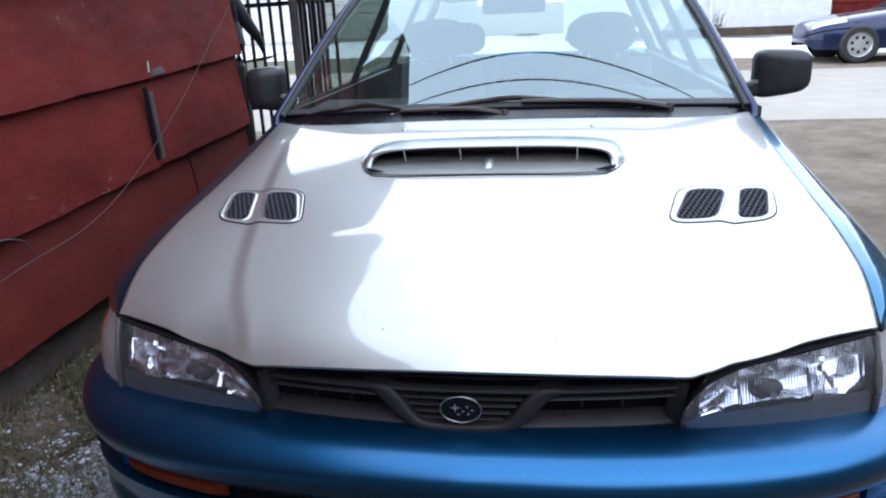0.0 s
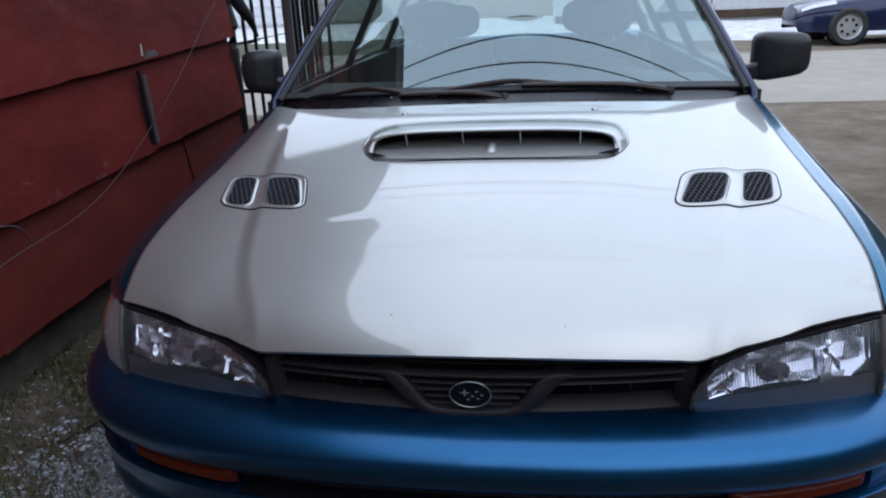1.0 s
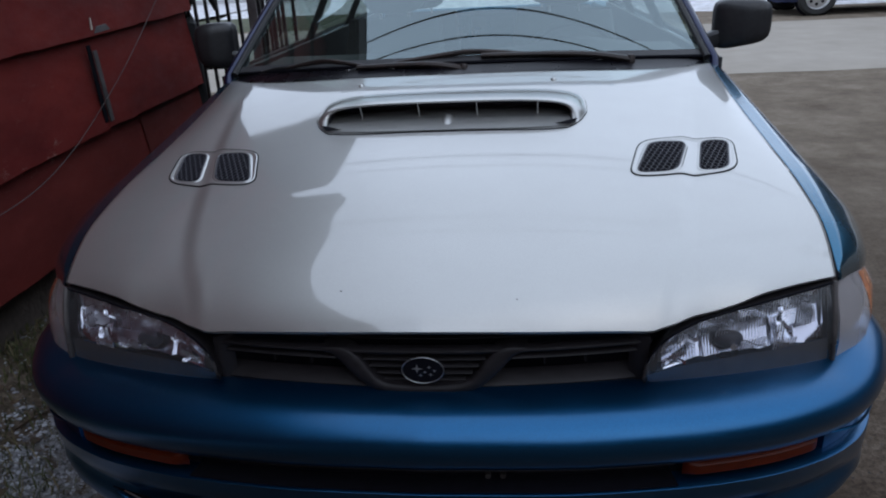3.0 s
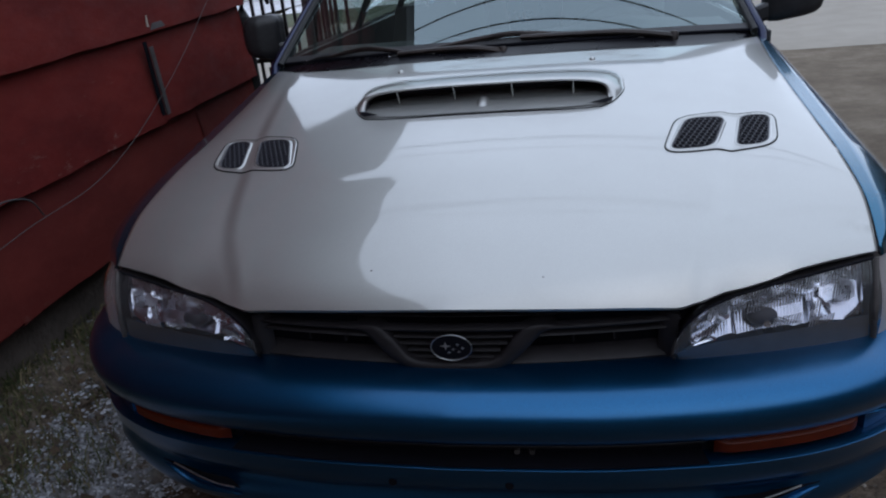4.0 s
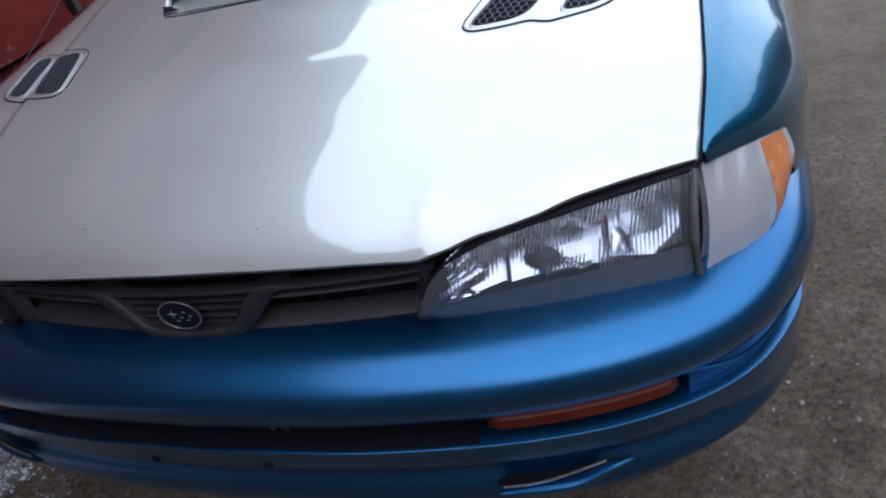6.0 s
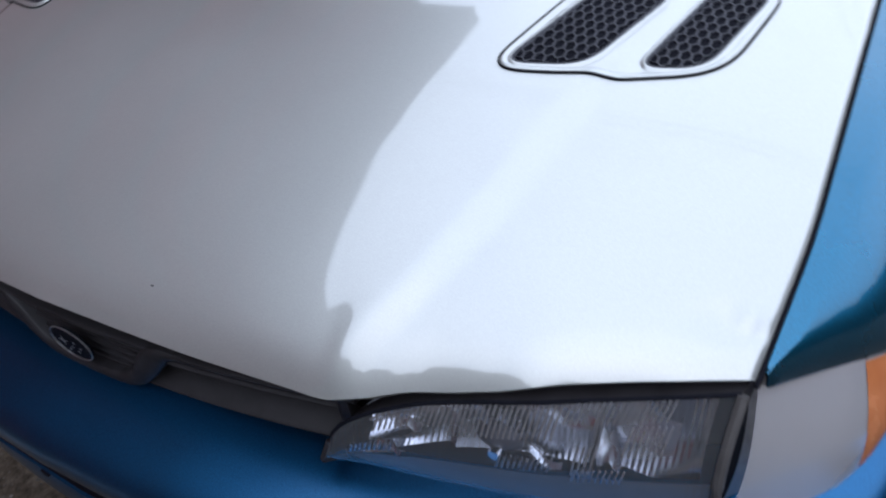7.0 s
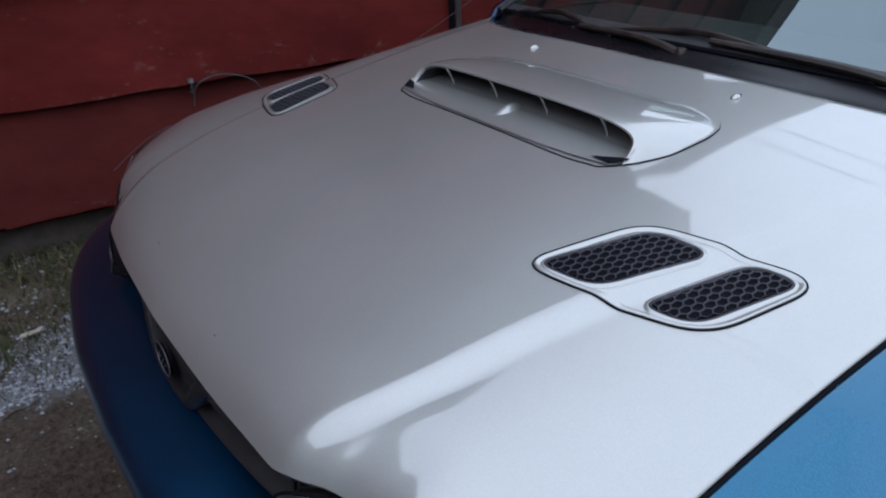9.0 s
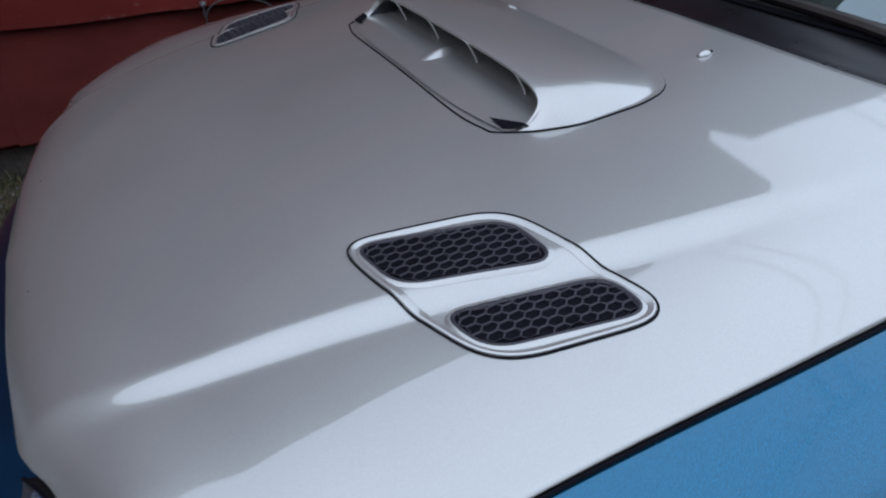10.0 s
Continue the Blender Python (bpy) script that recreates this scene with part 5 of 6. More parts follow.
def build_wheel(parent, x, y, r=0.30, face=1):
    tyre = part("wheel", lathe([(r * 0.66, -0.09), (r * 0.86, -0.095), (r * 0.97, -0.08), (r, -0.05), (r, 0.05), (r * 0.97, 0.08), (r * 0.86, 0.095), (r * 0.66, 0.09)], 40, "X", (x, y, r)), TYRE, parent, "black tyre on an alloy rim")
    h = 0.075 * face
    part("rim", lathe([(r * 0.68, h), (r * 0.64, h * 0.8), (r * 0.60, h * 0.1), (0.05, h * 0.1), (0.05, h * 0.8), (0.0, h * 0.9)], 36, "X", (x, y, r)), ALLOY, tyre)
    for k in range(6):
        a = k * math.tau / 6
        part("spoke", bar(bmesh.new(), (x + h * 0.75, y + 0.03 * math.cos(a), r + 0.03 * math.sin(a)), (x + h * 0.7, y + r * 0.63 * math.cos(a), r + r * 0.63 * math.sin(a)), 0.03, 0.05), ALLOY, tyre, bevel=0.006)
    return tyre


for s in (-1, 1):
    for y in (0.86, 3.38):
        build_wheel(car, s * 0.735, y, 0.30, s)


# ---- ground, road and verge ----
def land(x, y):
    """The height of the ground: flat, rising to a low bank along the shed."""
    bank = 0.245 * ease(-x, 0.85, 1.40) * ease(y, 6.5, 3.5)
    rough = 0.012 * noise.noise(Vector((x * 1.3, y * 1.3, 0))) + 0.005 * noise.noise(Vector((x * 6, y * 6, 2)))
    near = 1 if max(abs(x), abs(y)) < 12 else 0
    return bank + rough * near + (0.006 * noise.noise(Vector((x * 17, y * 17, 5))) * ease(-x, 0.7, 1.0) if near else 0)


def build_ground():
    bm = bmesh.new()
    xs = [-600, -200, -60, -20, -8, -4, -2.6] + [-2.0 + 0.05 * i for i in range(81)] + [2.4, 3, 4, 6, 9, 14, 25, 70, 200, 600]
    ys = [-600, -200, -60, -20, -8, -4, -2.6] + [-2.0 + 0.06 * i for i in range(101)] + [4.6, 5.2, 6, 7, 9, 12, 16, 22, 35, 80, 250, 800]
    rows = [[bm.verts.new((x, y, land(x, y))) for x in xs] for y in ys]
    for a, b in zip(rows, rows[1:]):
        for i in range(len(xs) - 1):
            bm.faces.new((a[i], a[i + 1], b[i + 1], b[i]))
    g = part("ground", bm, DIRT)
    return tagged(g, "damp brown dirt ground with grit", "ground", kind="structure")


build_ground()


def slab(bm, x0, x1, y0, y1, z0, z1, nx=40, ny=6, wob=0.0, seed=0):
    def f(u, v):
        x = x0 + (x1 - x0) * u
        e = wob * noise.noise(Vector((x * 0.8, seed, 3))) * (1 - v) - wob * noise.noise(Vector((x * 0.8, seed + 9, 4))) * v
        return Vector((x, y0 + (y1 - y0) * v + e, z0 + (z1 - z0) * min(1.0, 8 * min(v, 1 - v))))
    return grid(f, nx, ny, bm)


def carriageway(u, v):
    x = -120 + 240 * u
    far = 12.3 + 2.3 * ease(-x, -4.0, 3.5)
    wob = 0.25 * noise.noise(Vector((x * 0.8, 1, 3))) * (1 - v) - 0.25 * noise.noise(Vector((x * 0.8, 10, 4))) * v
    return Vector((x, 7.0 + (far - 7.0) * v + wob, 0.035 * min(1.0, 8 * min(v, 1 - v))))


road = part("road", grid(carriageway, 240, 12), ROAD_MAT)
tagged(road, "pale worn concrete road", "road", kind="structure")
snow = part("snow_bank", slab(bmesh.new(), 1.8, 60, 15.2, 21.0, 0.0, 0.12, 120, 10, 0.8, 7), SNOW)
tagged(snow, "thin old snow beside the far kerb", "snow", kind="stuff")
verge = part("grass_verge", slab(bmesh.new(), -8.0, 1.5, 14.9, 19.0, 0.0, 0.06, 60, 8, 0.3, 4), VERGE)
tagged(verge, "dull green winter grass along the far side of the road", "grass", kind="structure")
field = part("snow_field", slab(bmesh.new(), -8.0, 1.5, 19.4, 28.8, 0.0, 0.10, 60, 8, 0.3, 12), SNOW)
tagged(field, "thin snow in front of the boarded house", "snow", kind="stuff")
yard = part("snowy_yard", slab(bmesh.new(), -60, -8.2, 15.2, 28.8, 0.0, 0.10, 120, 10, 0.5, 15), SNOW)
tagged(yard, "snowy yard in front of the white house", "snow", kind="stuff")


def bits(name, material, count, place, size, label, category, flat=0.5, seed=1):
    """Many small uneven stones or flakes scattered on the ground, in one mesh."""
    rnd = random.Random(seed)
    bm = bmesh.new()
    done = 0
    while done < count:
        x, y = place(rnd)
        if x is None:
            continue
        done += 1
        r = size[0] + (size[1] - size[0]) * rnd.random() ** 2.5
        z, a = land(x, y), rnd.random() * 6.3
        ring = []
        for k in range(5):
            b = a + k * math.tau / 5
            q = r * rnd.uniform(0.6, 1.1)
            ring.append(bm.verts.new((x + q * math.cos(b), y + q * math.sin(b), z - 0.1 * r)))
        top = bm.verts.new((x + r * rnd.uniform(-0.3, 0.3), y + r * rnd.uniform(-0.3, 0.3), z + r * flat * rnd.uniform(0.6, 1.3)))
        for k in range(5):
            bm.faces.new((ring[k], ring[(k + 1) % 5], top))
    ob = part(name, bm, material, smooth=False)
    return tagged(ob, label, category, kind="stuff")


def frost_at(rnd):
    x, y = rnd.uniform(-1.40, -0.72), rnd.uniform(-1.6, 2.6)
    edge = -0.95 + 0.10 * ease(y, 0.0, 0.6) + 0.05 * noise.noise(Vector((x * 2, y * 2.6, 8)))
    inner = -1.10 - 0.06 * ease(y, 0.0, 0.4) + 0.06 * noise.noise(Vector((x, y * 3.0, 3)))
    keep = (0.02 + 0.98 * ease(x, edge + 0.05, edge - 0.04)) * (0.05 + 0.95 * ease(x, inner - 0.08, inner + 0.05))
    keep *= 0.35 + 0.65 * ease(noise.noise(Vector((x * 9, y * 9, 1))), -0.35, 0.1)
    keep *= 0.25 + 0.75 * ease(noise.noise(Vector((x * 26, y * 26, 5))), -0.2, 0.12)
    return (x, y) if rnd.random() < keep else (None, None)


bits("frosty_gravel", FROST, 60000, frost_at, (0.0025, 0.011), "grey gravel and crusts of thin snow beside the shed", "gravel", 0.45, 4)


def grit_at(rnd):
    x, y = rnd.uniform(-0.95, 2.3), rnd.uniform(-1.6, 1.6)
    return (x, y) if rnd.random() < 0.35 + 0.65 * ease(noise.noise(Vector((x * 3, y * 3, 6))), -0.2, 0.4) else (None, None)


bits("loose_grit", GRIT, 16000, grit_at, (0.0015, 0.0085), "loose grit on packed dirt", "grit", 0.5, 9)


def leaf_at(rnd):
    x, y = rnd.uniform(-1.5, -0.98), rnd.uniform(-1.0, 3.2)
    return (x, y) if rnd.random() < ease(x, -0.95, -1.25) else (None, None)


bits("dead_leaves", DEAD_LEAF, 420, leaf_at, (0.008, 0.03), "curled brown dead leaves in the verge", "leaves", 0.5, 12)


def build_grass():
    rnd = random.Random(21)
    bm = bmesh.new()
    n = 0
    while n < 16000:
        x, y = rnd.uniform(-1.48, -0.92), rnd.uniform(-1.2, 3.4)
        keep = ease(x, -0.94, -1.14) * (0.25 + 0.75 * ease(noise.noise(Vector((x * 4, y * 4, 11))), -0.25, 0.25))
        if rnd.random() > keep:
            continue
        n += 1
        h, a, w = rnd.uniform(0.015, 0.055), rnd.random() * 6.3, rnd.uniform(0.001, 0.0022)
        lean = rnd.uniform(0.3, 1.4) * h
        p = Vector((x, y, land(x, y) - 0.003))
        d, s = Vector((math.cos(a), math.sin(a), 0)), Vector((-math.sin(a), math.cos(a), 0))
        q = p + d * lean * 0.4 + Vector((0, 0, h * 0.7))
        t = p + d * lean + Vector((0, 0, h * (1.0 - 0.25 * lean / h)))
        v = [bm.verts.new(c) for c in (p - s * w, p + s * w, q + s * w * 0.8, q - s * w * 0.8, t)]
        bm.faces.new((v[0], v[1], v[2], v[3]))
        bm.faces.new((v[3], v[2], v[4]))
    ob = part("grass", bm, GRASS, smooth=False)
    tagged(ob, "short winter grass, green and straw coloured", "grass", kind="stuff")


build_grass()


def on_land(x, y, up=0.0):
    return Vector((x, y, land(x, y) + up))


def build_twig(pts, r):
    tagged(part("twig", tube([on_land(x, y, r * 0.8 + h) for x, y, h in pts], lambda t: r * (1 - 0.6 * t), 6), DEAD_LEAF), "thin dark twig lying on the packed dirt", "twig", "twigs")


build_twig([(-0.919, -0.145, 0.0), (-0.932, -0.115, 0.004), (-0.935, -0.085, 0.002), (-0.944, -0.055, 0.006)], 0.0034)
build_twig([(-0.555, -0.415, 0.0), (-0.592, -0.395, 0.003), (-0.630, -0.378, 0.002), (-0.662, -0.355, 0.0)], 0.0040)
build_twig([(-1.18, 0.58, 0.004), (-1.17, 0.64, 0.008), (-1.15, 0.71, 0.004)], 0.003)
chip = part("wood_chip", box(on_land(-1.118, -0.022, 0.012), (0.016, 0.070, 0.008), Matrix.Rotation(radians(8), 4, "Z") @ Matrix.Rotation(radians(12), 4, "Y"), 0.8), PALE_WOOD, bevel=0.002)
tagged(chip, "pale splinter of wood on the gravel", "wood chip")

# unseen dark backdrop behind and right of the camera, added to block low sky
def dark_backdrop(u, v):
    a = radians(196 + 222 * u)
    far = 1 + 0.9 * ease(u, 0.5, 0.8)
    tall = 5.9 + 2.3 * math.exp(-((u - 0.24) / 0.09) ** 2) + 1.0 * noise.noise(Vector((u * 14, 0, 5))) + 0.9 * noise.noise(Vector((u * 55, 0, 8)))
    tall *= ease(u, -0.05, 0.10) * ease(u, 1.05, 0.9) * far
    r = 15.0 * far - 0.8 * v + 0.5 * noise.noise(Vector((u * 30, v * 4, 2)))
    return Vector((r * math.cos(a), r * math.sin(a), -0.1 + tall * v))


tagged(part("backdrop", grid(dark_backdrop, 240, 10), BACKDROP_DARK, solid=0.4), "dark ragged backdrop added out of view", "backdrop", kind="structure")

# ---- the red shed ----
RISE = 0.032  # its courses climb a little away from the camera
WALL_X, END_Y, START_Y, EAVE = -1.33, 2.42, -4.4, 3.20


def lift(y):
    return RISE * (y - 1.5)


shed_wall = part("wall_shed", bar(bmesh.new(), (WALL_X - 0.085, START_Y, 1.75 + lift(START_Y)), (WALL_X - 0.085, END_Y - 0.01, 1.75 + lift(END_Y)), 0.10, 2.7), RED, label="", smooth=False)
tagged(shed_wall, "red shed wall of wide lapped boards, paint flaking", "shed wall", kind="structure")
for nm, a, b in (("wall_shed_end", (WALL_X - 0.10, END_Y - 0.06, 1.75), (WALL_X - 5.0, END_Y - 0.06, 1.75)), ("wall_shed_back", (WALL_X - 5.0, START_Y, 1.75), (WALL_X - 5.0, END_Y, 1.75)), ("wall_shed_front", (WALL_X - 0.1, START_Y, 1.75), (WALL_X - 5.0, START_Y, 1.75))):
    tagged(part(nm, bar(bmesh.new(), a, b, 0.10, 2.75), RED, smooth=False), "red painted shed wall", "shed wall", kind="structure")
found = part("foundation", bar(bmesh.new(), (WALL_X - 0.09, START_Y, 0.15), (WALL_X - 0.09, END_Y - 0.02, 0.15), 0.07, 0.7), CONCRETE, smooth=False)
tagged(found, "dark rough foundation below the shed's boards", "foundation", kind="structure")

rnd = random.Random(8)
COURSE, FIRST = 0.322, 0.432
for row in range(9):
    z0 = FIRST + row * COURSE
    y = START_Y + (0.35 if row % 2 else 0.0)
    cuts = [START_Y]
    while y < END_Y - 0.5:
        y += rnd.choice((1.22, 1.9, 2.44))
        if y < END_Y - 0.35:
            cuts.append(y)
    if row == 1:
        cuts = [c for c in cuts if abs(c - 1.555) > 0.5] + [1.555]
        cuts.sort()
    if row == 0:
        cuts = [c for c in cuts if abs(c + 0.012) > 0.6] + [-0.012]
        cuts.sort()
    cuts.append(END_Y)
    for a, b in zip(cuts, cuts[1:]):
        sag = rnd.uniform(-0.005, 0.005)
        proud = rnd.uniform(-0.003, 0.004)
        phase = rnd.uniform(0, 50)

        def board(u, v, a=a, b=b, z0=z0, sag=sag, proud=proud, phase=phase):
            yy = a + 0.0005 + (b - a - 0.001) * u
            ragged = 0.006 * noise.noise(Vector((yy * 9, phase, 0))) + 0.004 * noise.noise(Vector((yy * 31, phase, 3)))
            zz = z0 + lift(yy) + sag * (0.5 - u) * 2 + (COURSE + 0.02) * v + ragged * (1 - v)
            return Vector((WALL_X + 0.024 + proud - 0.040 * v + 0.003 * noise.noise(Vector((yy * 3, zz * 3, phase))), yy, zz))

        bm = grid(board, max(6, int((b - a) / 0.06)), 4)
        lip = bm.verts[:][: max(6, int((b - a) / 0.06)) + 1]
        inner = [bm.verts.new(v.co + Vector((-0.030, 0, 0.003))) for v in lip]
        for i in range(len(lip) - 1):
            bm.faces.new((lip[i], lip[i + 1], inner[i + 1], inner[i]))
        part("board", bm, RED_MUDDY if row == 0 else RED, shed_wall)

# dark strip put in for the split joint's shade, grey flashing nailed over it
strips = tagged(part("flashing", box((WALL_X + 0.020, 1.546, 0.915), (0.004, 0.024, 0.27), Matrix.Rotation(radians(3), 4, "X")), SEAM, bevel=0.001), "dark strip put in for the shaded slit of a board joint", "flashing")
tagged(part("flashing", box((WALL_X + 0.026, 1.572, 0.905), (0.005, 0.024, 0.25), Matrix.Rotation(radians(4), 4, "X")), ZINC, bevel=0.001), "narrow grey metal strip over a board joint", "flashing")

# thin plate added in place of a grey smudge on the board
tagged(part("flashing", box((WALL_X + 0.0255, 1.640, 1.098), (0.003, 0.110, 0.022), Matrix.Rotation(radians(3), 4, "X"), 0.6), ZINC, bevel=0.001), "small grey smudge on a board's lower edge, built as a plate", "flashing")
tagged(part("splinter", box((WALL_X + 0.026, 1.578, 1.118), (0.003, 0.010, 0.040), Matrix.Rotation(radians(-6), 4, "X"), 0.5), PALE_WOOD), "pale splinter where a board has split", "splinter")

# thin cable that droops across the boards
cable_pts = [(WALL_X + 0.03, 2.36, 1.50), (WALL_X + 0.045, 2.33, 1.347), (WALL_X + 0.05, 2.04, 1.167), (WALL_X + 0.05, 1.76, 0.99), (WALL_X + 0.05, 1.50, 0.85), (WALL_X + 0.05, 1.24, 0.736), (WALL_X + 0.05, 1.0, 0.675), (WALL_X + 0.045, 0.70, 0.65), (WALL_X + 0.04, 0.45, 0.60), (WALL_X + 0.035, 0.30, 0.50)]


tagged(part("cable", tube(smooth_path(cable_pts), 0.0014, 6), GREY_WIRE), "thin grey cable drooping across the red boards", "cable")
hook = thing("hook", (WALL_X + 0.03, 0.565, 0.72), "small metal hook with a loop of wire on the shed", "hook")
part("stem", tube([(WALL_X + 0.01, 0.565, 0.70), (WALL_X + 0.035, 0.565, 0.70), (WALL_X + 0.04, 0.562, 0.735)], 0.004, 6), ZINC, hook)
part("knob", lathe([(0.0, 0.012), (0.009, 0.008), (0.010, 0.0), (0.006, -0.006)], 10, "Z", (WALL_X + 0.04, 0.562, 0.735)), BADGE, hook)
part("wire_loop", tube(smooth_path([(WALL_X + 0.035, 0.565, 0.66), (WALL_X + 0.045, 0.575, 0.72), (WALL_X + 0.05, 0.63, 0.748), (WALL_X + 0.05, 0.70, 0.742), (WALL_X + 0.045, 0.76, 0.715), (WALL_X + 0.035, 0.80, 0.66)]), 0.0024, 6), WIRE, hook)
corner = thing("downpipe", (WALL_X + 0.0, END_Y + 0.03, 0.2), "black downpipe at the shed's corner", "downpipe")
part("pipe", tube([(WALL_X - 0.01, END_Y + 0.03, 0.15), (WALL_X - 0.01, END_Y + 0.03, 1.05), (WALL_X - 0.0, END_Y + 0.035, 1.15), (WALL_X - 0.02, END_Y + 0.03, 1.25), (WALL_X - 0.02, END_Y + 0.03, 3.4)], 0.035, 10), IRON, corner)
tagged(part("rubber_hose", tube(smooth_path([(-1.385, 2.49, 1.44), (-1.350, 2.53, 1.33), (-1.325, 2.58, 1.24), (-1.305, 2.64, 1.17), (-1.300, 2.69, 1.09)], 5), lambda t: 0.022 + 0.016 * math.sin(math.pi * min(1.0, t * 1.1)) - 0.012 * t, 10), BLACK), "black rubber hose end hanging at the shed's corner", "hose")

# the roof: its eave and both ends reach past the walls, closed below by boards
EAVE_X, ROOF_A, ROOF_B = -1.02, START_Y - 0.3, 2.61
roof_ob = part("roof_shed", grid(lambda u, v: Vector((EAVE_X - 2.9 * v, ROOF_A + (ROOF_B - ROOF_A) * u, EAVE + 1.25 * v)), 40, 6), DARK_ROOF, solid=0.10)
tagged(roof_ob, "dark roof of the red shed", "roof", kind="structure")
roof_b = part("roof_shed_far", grid(lambda u, v: Vector((EAVE_X - 2.92 - 2.9 * v, ROOF_A + (ROOF_B - ROOF_A) * u, EAVE + 1.25 - 1.25 * v)), 40, 4), DARK_ROOF, solid=0.10)
tagged(roof_b, "dark roof of the red shed", "roof", kind="structure")
tagged(part("fascia", box((EAVE_X - 0.03, (ROOF_A + ROOF_B) / 2, EAVE - 0.09), (0.03, ROOF_B - ROOF_A - 0.02, 0.15)), EAVE_WOOD, smooth=False), "weathered brown board along the eave", "trim", kind="structure")
tagged(part("soffit", box((EAVE_X - 0.30, (ROOF_A + ROOF_B) / 2, EAVE - 0.16), (0.50, ROOF_B - ROOF_A - 0.04, 0.02)), EAVE_WOOD, smooth=False), "weathered brown boards below the eave", "trim", kind="structure")
lean_to = part("roof_lean_to", grid(lambda u, v: Vector((-1.02 - 2.6 * v, 2.45 + (1.65 + 1.9 * v) * u, 2.65 + 1.25 * v)), 12, 8), DARK_ROOF, solid=0.05)
tagged(lean_to, "dark sloping lean-to roof on the end of the shed", "roof", kind="structure")
# unseen wall, added to keep a patch of sky out of the hood's reflection
tagged(part("wall_lean_to", box((-2.19, 3.24, 1.52), (0.09, 1.66, 3.04)), RED, smooth=False), "unseen red wall added under the lean-to roof to block sky", "shed wall", kind="structure")
for x in (WALL_X - 0.95, WALL_X - 2.2):
    tall = 2.60 + 0.48 * (-1.02 - x)
    tagged(part("lean_to_post", box((x, 4.1, tall / 2), (0.09, 0.09, tall)), RED, smooth=False), "red wooden post under the lean-to roof", "post", kind="structure")

# ---- iron fence beyond the shed ----
fence = thing("iron_fence", (-1.5, 4.2, 0.1), "black iron fence of upright bars", "fence")
for z in (1.33, 0.62):
    part("rail", bar(bmesh.new(), (-2.6, 4.2, z - 0.0), (-1.36, 4.2, z + 0.02), 0.025, 0.03), IRON, fence)
for i in range(17):
    x = -2.6 + 0.0775 * i
    part("bar", bar(bmesh.new(), (x, 4.2, 0.2), (x, 4.2, 1.42), 0.020, 0.020), IRON, fence)
gate = thing("iron_gate", (-1.5, 4.15, 0.1), "black iron gate with grey posts standing ajar", "gate")
for x, y in ((-1.64, 4.15), (-1.60, 4.10)):
    part("post", bar(bmesh.new(), (x, y, 0.15), (x, y, 1.55), 0.040, 0.040), GALVANISED, gate, "grey galvanised post")
for i in range(6):
    t = i / 5
    part("bar", bar(bmesh.new(), (-1.56 + 0.24 * t, 4.08 - 0.25 * t, 0.2), (-1.56 + 0.24 * t, 4.08 - 0.25 * t, 1.45), 0.020, 0.020), IRON, gate)
for z in (0.35, 1.36):
    part("rail", bar(bmesh.new(), (-1.58, 4.10, z), (-1.31, 3.82, z), 0.02, 0.03), IRON, gate)

# ---- across the road ----
house = thing("white_house", (-15.6, 31.5, 0), "white boarded house across the road, behind the fence", "house")
part("wall", box((-15.6, 31.5, 2.6), (12.0, 5.0, 5.2)), WHITE, house, smooth=False)
for i in range(15):
    part("board", box((-15.6, 28.98, 0.3 + 0.34 * i), (12.0, 0.05, 0.31), Matrix.Rotation(radians(-4), 4, "X")), WHITE, house, smooth=False)
for x in (-18.6, -13.2):
    part("window", box((x, 28.93, 2.1), (1.1, 0.08, 1.5)), SEAM, house, bevel=0.02)
part("corner_post", box((-9.72, 28.92, 2.6), (0.30, 0.16, 5.2)), WHITE, house, smooth=False)
for k in (-1, 1):
    part("roof", grid(lambda u, v, k=k: Vector((-22.0 + 12.8 * u, 31.5 + k * 3.0 * (1 - v), 5.1 + 2.0 * v)), 4, 2), DARK_ROOF, house, solid=0.15)
grey_house = thing("grey_house", (-6.3, 32.0, 0), "grey-green boarded house beyond the snow", "house")
part("wall", box((-6.3, 32.0, 2.4), (6.0, 4.6, 4.8)), GREY_BOARDS, grey_house, smooth=False)
for i in range(14):
    part("board", box((-6.3, 29.68, 0.3 + 0.34 * i), (6.0, 0.05, 0.31), Matrix.Rotation(radians(-4), 4, "X")), GREY_BOARDS, grey_house, smooth=False)
for k in (-1, 1):
    part("roof", grid(lambda u, v, k=k: Vector((-9.3 + 6.2 * u, 32.0 + k * 2.8 * (1 - v), 4.7 + 1.8 * v)), 4, 2), DARK_ROOF, grey_house, solid=0.15)
barn = thing("white_building", (6.5, 23.0, 0), "long low white boarded building across the road", "building")
part("wall", box((4.2, 24.0, 1.4), (7.4, 4.0, 2.8)), WHITE, barn, smooth=False)
for i in range(13):
    part("board", box((4.2, 21.985, 0.25 + 0.2 * i), (7.4, 0.03, 0.197)), WHITE, barn, smooth=False)
part("roof", box((4.2, 24.0, 2.95), (7.8, 4.6, 0.25)), DARK_ROOF, barn)
part("corner_post", box((4.62, 21.9, 1.4), (0.10, 0.10, 2.8)), WHITE, barn)
# brown strip of verge along the foot of the wall, built as a box
part("verge_strip", box((4.2, 21.95, 0.2), (7.4, 0.06, 0.22)), DEAD_LEAF, barn)
brick_house = thing("red_building", (10.5, 24.0, 0), "red painted building beside the white one", "building")
part("wall", box((10.7, 24.2, 1.6), (5.5, 4.0, 3.2)), RED, brick_house, smooth=False)
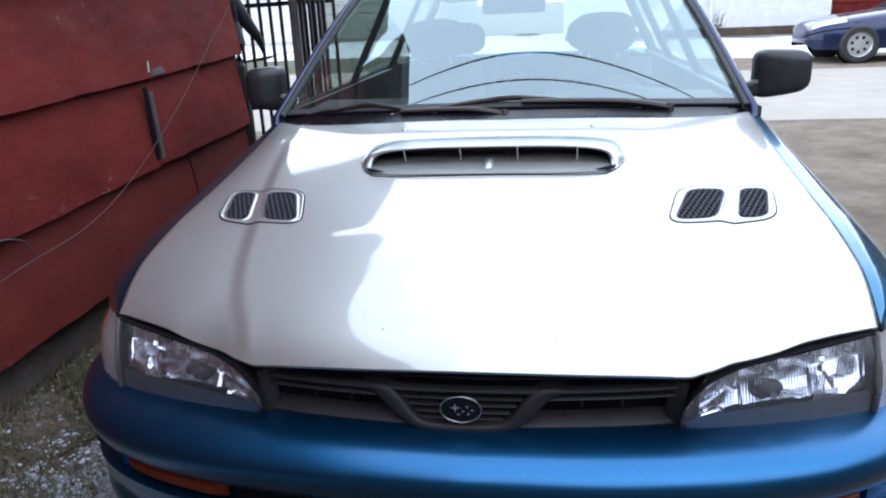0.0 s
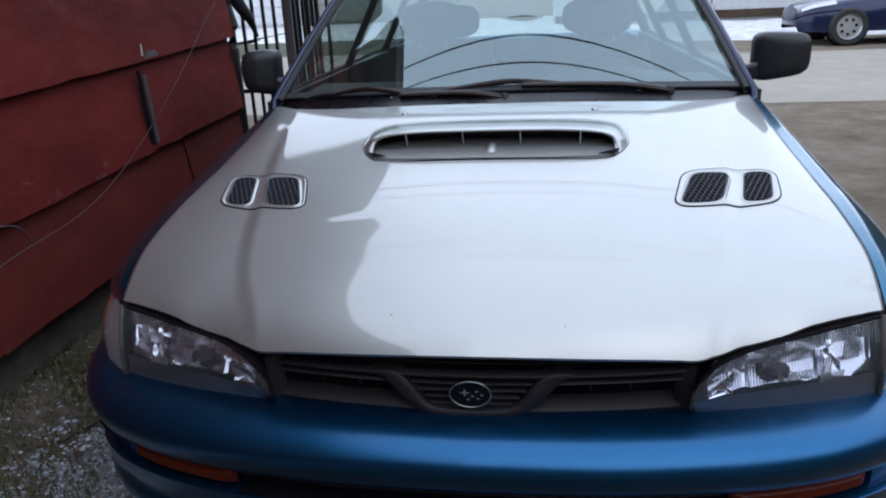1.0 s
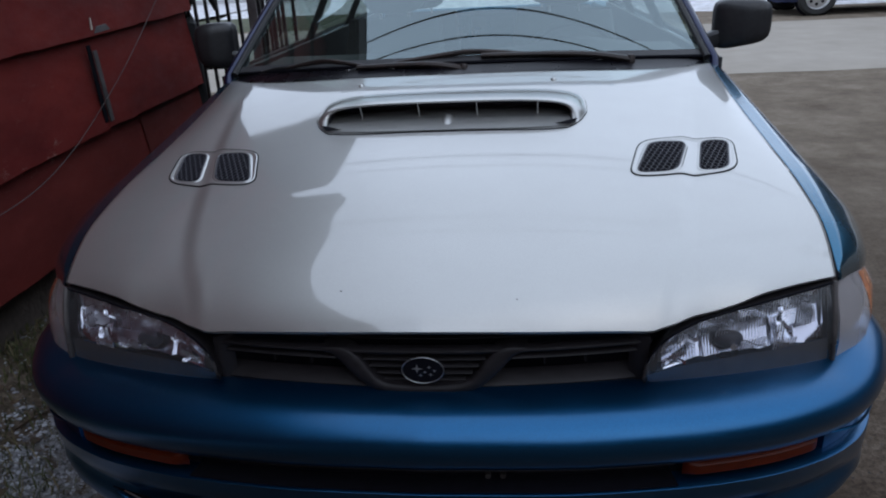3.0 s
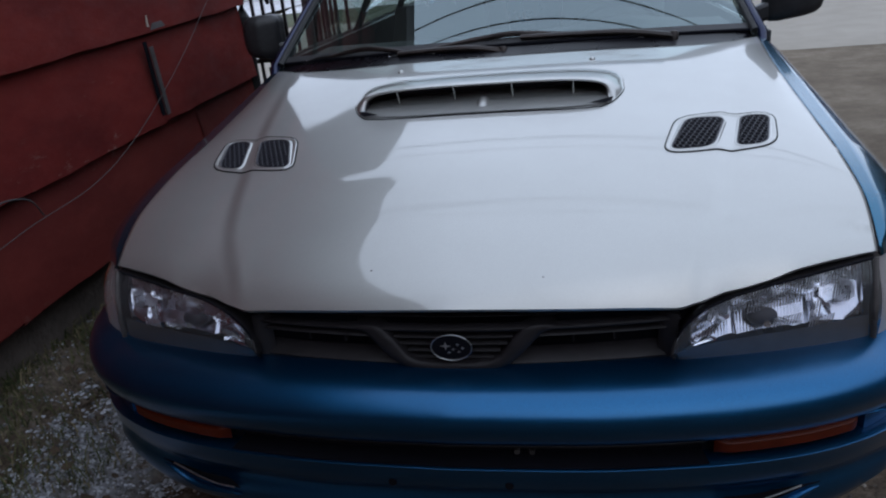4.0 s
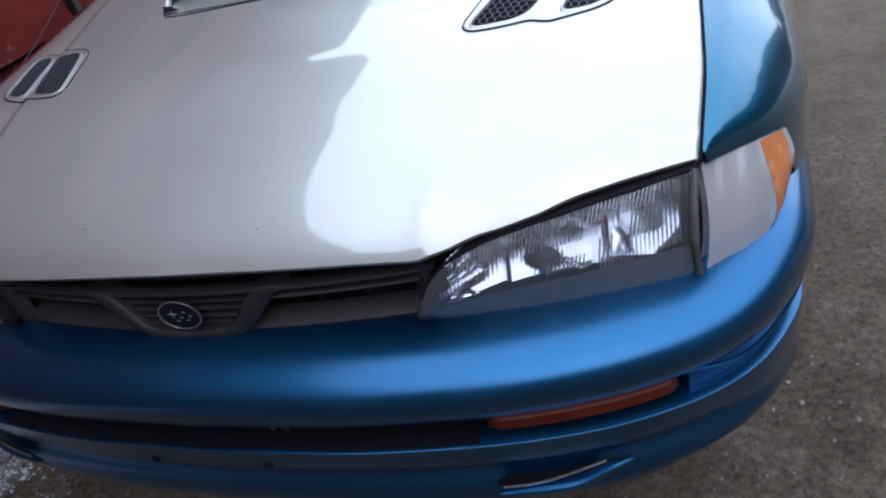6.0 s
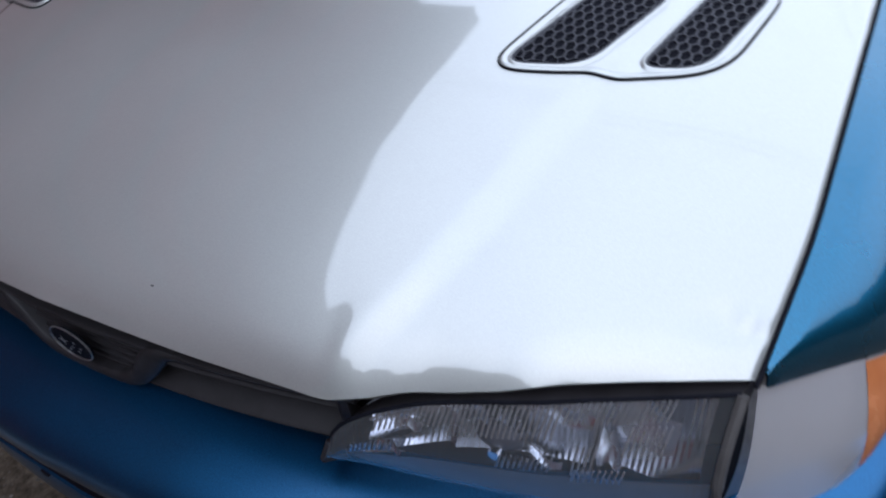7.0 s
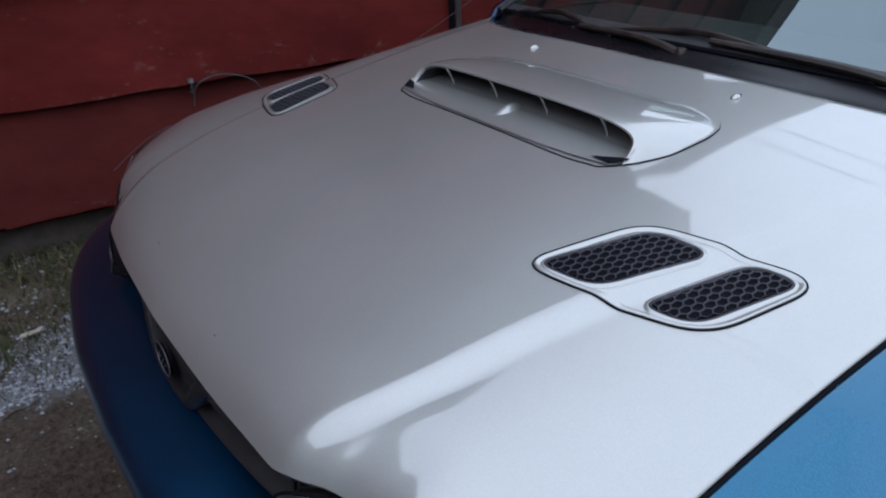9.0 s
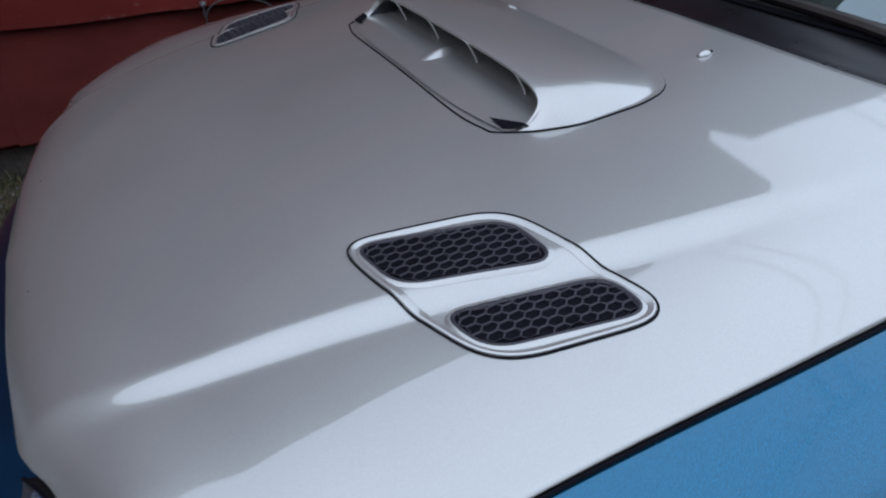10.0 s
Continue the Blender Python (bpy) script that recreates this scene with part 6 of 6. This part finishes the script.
part("roof", box((10.7, 24.2, 3.3), (6.0, 4.6, 0.2)), DARK_ROOF, brick_house)
for i in range(8):
    part("board", box((10.7, 22.185, 0.3 + 0.36 * i), (5.5, 0.03, 0.33)), RED, brick_house, smooth=False)
shrub = thing("shrub", (4.55, 20.5, 0.1), "bare brown shrub in front of the white building", "shrub")
rnd = random.Random(31)
for i in range(26):
    a, h = rnd.random() * 6.3, rnd.uniform(0.35, 0.8)
    p = Vector((4.5 + rnd.uniform(-0.15, 0.15), 20.5 + rnd.uniform(-0.15, 0.15), 0.05))
    q = p + Vector((0.25 * math.cos(a), 0.25 * math.sin(a), h))
    part("branch", tube([p, p.lerp(q, 0.5) + Vector((0.04 * math.sin(a), 0, 0.03)), q], lambda t: 0.012 - 0.008 * t, 5), DEAD_LEAF, shrub)


def build_sedan():
    """A dark blue saloon parked across the road, its nose to the west."""
    s = thing("parked_sedan", (6.6, 13.9, 0.0), "dark blue saloon car parked across the road", "car")
    L, x0, y0 = 4.5, 4.64, 13.0

    def belt(t):
        return spline(t, [(0, 0.50), (0.006, 0.57), (0.02, 0.66), (0.05, 0.72), (0.10, 0.765), (0.27, 0.86), (0.40, 0.92), (0.80, 0.96), (0.97, 0.94), (1, 0.80)])

    def body(u, v):
        t = u
        x = x0 + L * t
        half = 0.86 * spline(t, [(0, 0.40), (0.006, 0.55), (0.02, 0.70), (0.05, 0.84), (0.12, 0.96), (0.5, 1.0), (0.92, 0.96), (1, 0.80)])
        top = belt(t)
        a = v * math.pi
        c = math.cos(a)
        k = abs(math.sin(a)) ** 0.45
        low = 0.24 + 0.10 * ease(t, 0.02, 0.0)
        return Vector((x, y0 + 0.88 - half * (abs(c) ** 0.35 if c > 0 else -(abs(c) ** 0.35)), low + (top - low) * k))

    bm = grid(body, 80, 32)
    bm.verts.ensure_lookup_table()
    for k in (0, 80):
        bm.faces.new([bm.verts[81 * j + k] for j in range(33)])
    part("body", bm, NAVY, s, "dark blue body")

    def skin(u, v, out):
        p = body(u, v)
        d = Vector((-0.7 * (1 - u / 0.2), -0.7, 0.1)).normalized()
        return p + d * out

    for near in (True, False):
        bm = grid(lambda u, v: skin(0.012 + 0.115 * u, 0.22 + 0.11 * v + 0.02 * u, 0.006), 14, 6)
        if not near:
            bmesh.ops.scale(bm, vec=(1, -1, 1), verts=bm.verts[:], space=Matrix.Translation((0, -(y0 + 0.88), 0)))
        part("headlamp", bm, ALLOY, s, "clear headlamp", solid=0.008)
    part("bumper_line", tube([skin(0.16 * i / 12, 0.13, 0.002) for i in range(13)], 0.012, 6), SEAM, s)

    def cabin(u, v):
        t = 0.30 + 0.62 * u
        x = x0 + L * t
        h = 0.50 * ease(u, 0.0, 0.30) * ease(u, 1.0, 0.72)
        a = v * math.pi
        c = math.cos(a)
        return Vector((x, y0 + 0.88 - 0.74 * math.copysign(abs(c) ** 0.5, c) * (1 - 0.18 * math.sin(a)), belt(t) - 0.03 + h * abs(math.sin(a)) ** 0.5))
    part("cabin", grid(cabin, 40, 16), SEAM, s, "dark glazed cabin")
    part("roof", grid(lambda u, v: Vector((x0 + L * (0.49 + 0.23 * u), y0 + 0.88 + 0.52 * (2 * v - 1), 1.42 - 0.02 * (2 * v - 1) ** 2)), 12, 8), NAVY, s, solid=0.02)
    for x in (x0 + 0.77, x0 + 3.50):
        for f, y in ((-1, y0 + 0.09), (1, y0 + 1.67)):
            t = part("wheel", lathe([(0.21, -0.09), (0.29, -0.095), (0.32, -0.06), (0.32, 0.06), (0.29, 0.095), (0.21, 0.09)], 32, "Y", (x, y, 0.32)), TYRE, s, "black tyre on a silver rim")
            # black discs put in for the dark of the arch and rim holes
            part("arch", lathe([(0.0, 0.0), (0.37, 0.0)], 32, "Y", (x, y - 0.02 * f, 0.33)), SEAM, s)
            part("rim", lathe([(0.215, 0.085 * f), (0.19, 0.05 * f), (0.05, 0.055 * f), (0.0, 0.058 * f)], 28, "Y", (x, y, 0.32)), ALLOY, t)
            for k in range(7):
                a = k * math.tau / 7 + 0.2
                part("vent_hole", lathe([(0.0, 0.004 * f), (0.026, 0.003 * f), (0.028, 0.0)], 10, "Y", (x + 0.125 * math.cos(a), y + 0.056 * f, 0.32 + 0.125 * math.sin(a))), SEAM, t)


build_sedan()

# ---- overhead cables, mirrored in the hood and the windscreen ----
# (y and height where it passes over the car, sag)
for y0, z0, sag in ((3.96, 6.2, 0.3), (3.61, 6.0, 0.3), (8.7, 6.6, 0.9), (7.9, 6.5, 0.9), (9.8, 7.4, 0.9)):
    pts = []
    for i in range(41):
        t = i / 40
        pts.append((-18 + 38 * t, y0 + 0.6 * (t - 0.5), z0 + sag * (2 * t - 1) ** 2))
    tagged(part("overhead_cable", tube(pts, 0.009 if y0 < 5 else 0.012, 6), WIRE), "black overhead cable slung between poles", "cable", "overhead cables")
for x, y in ((-18, 7.0), (20, 7.2)):
    pole = thing("utility_pole", (x, y, 0), "tall brown wooden utility pole with a crossarm", "pole", "utility poles")
    part("shaft", tube([(x, y, -0.1), (x, y, 8.6)], lambda t: 0.15 - 0.05 * t, 12), DEAD_LEAF, pole)
    part("crossarm", box((x, y, 7.0), (0.12, 6.4, 0.12)), DEAD_LEAF, pole)
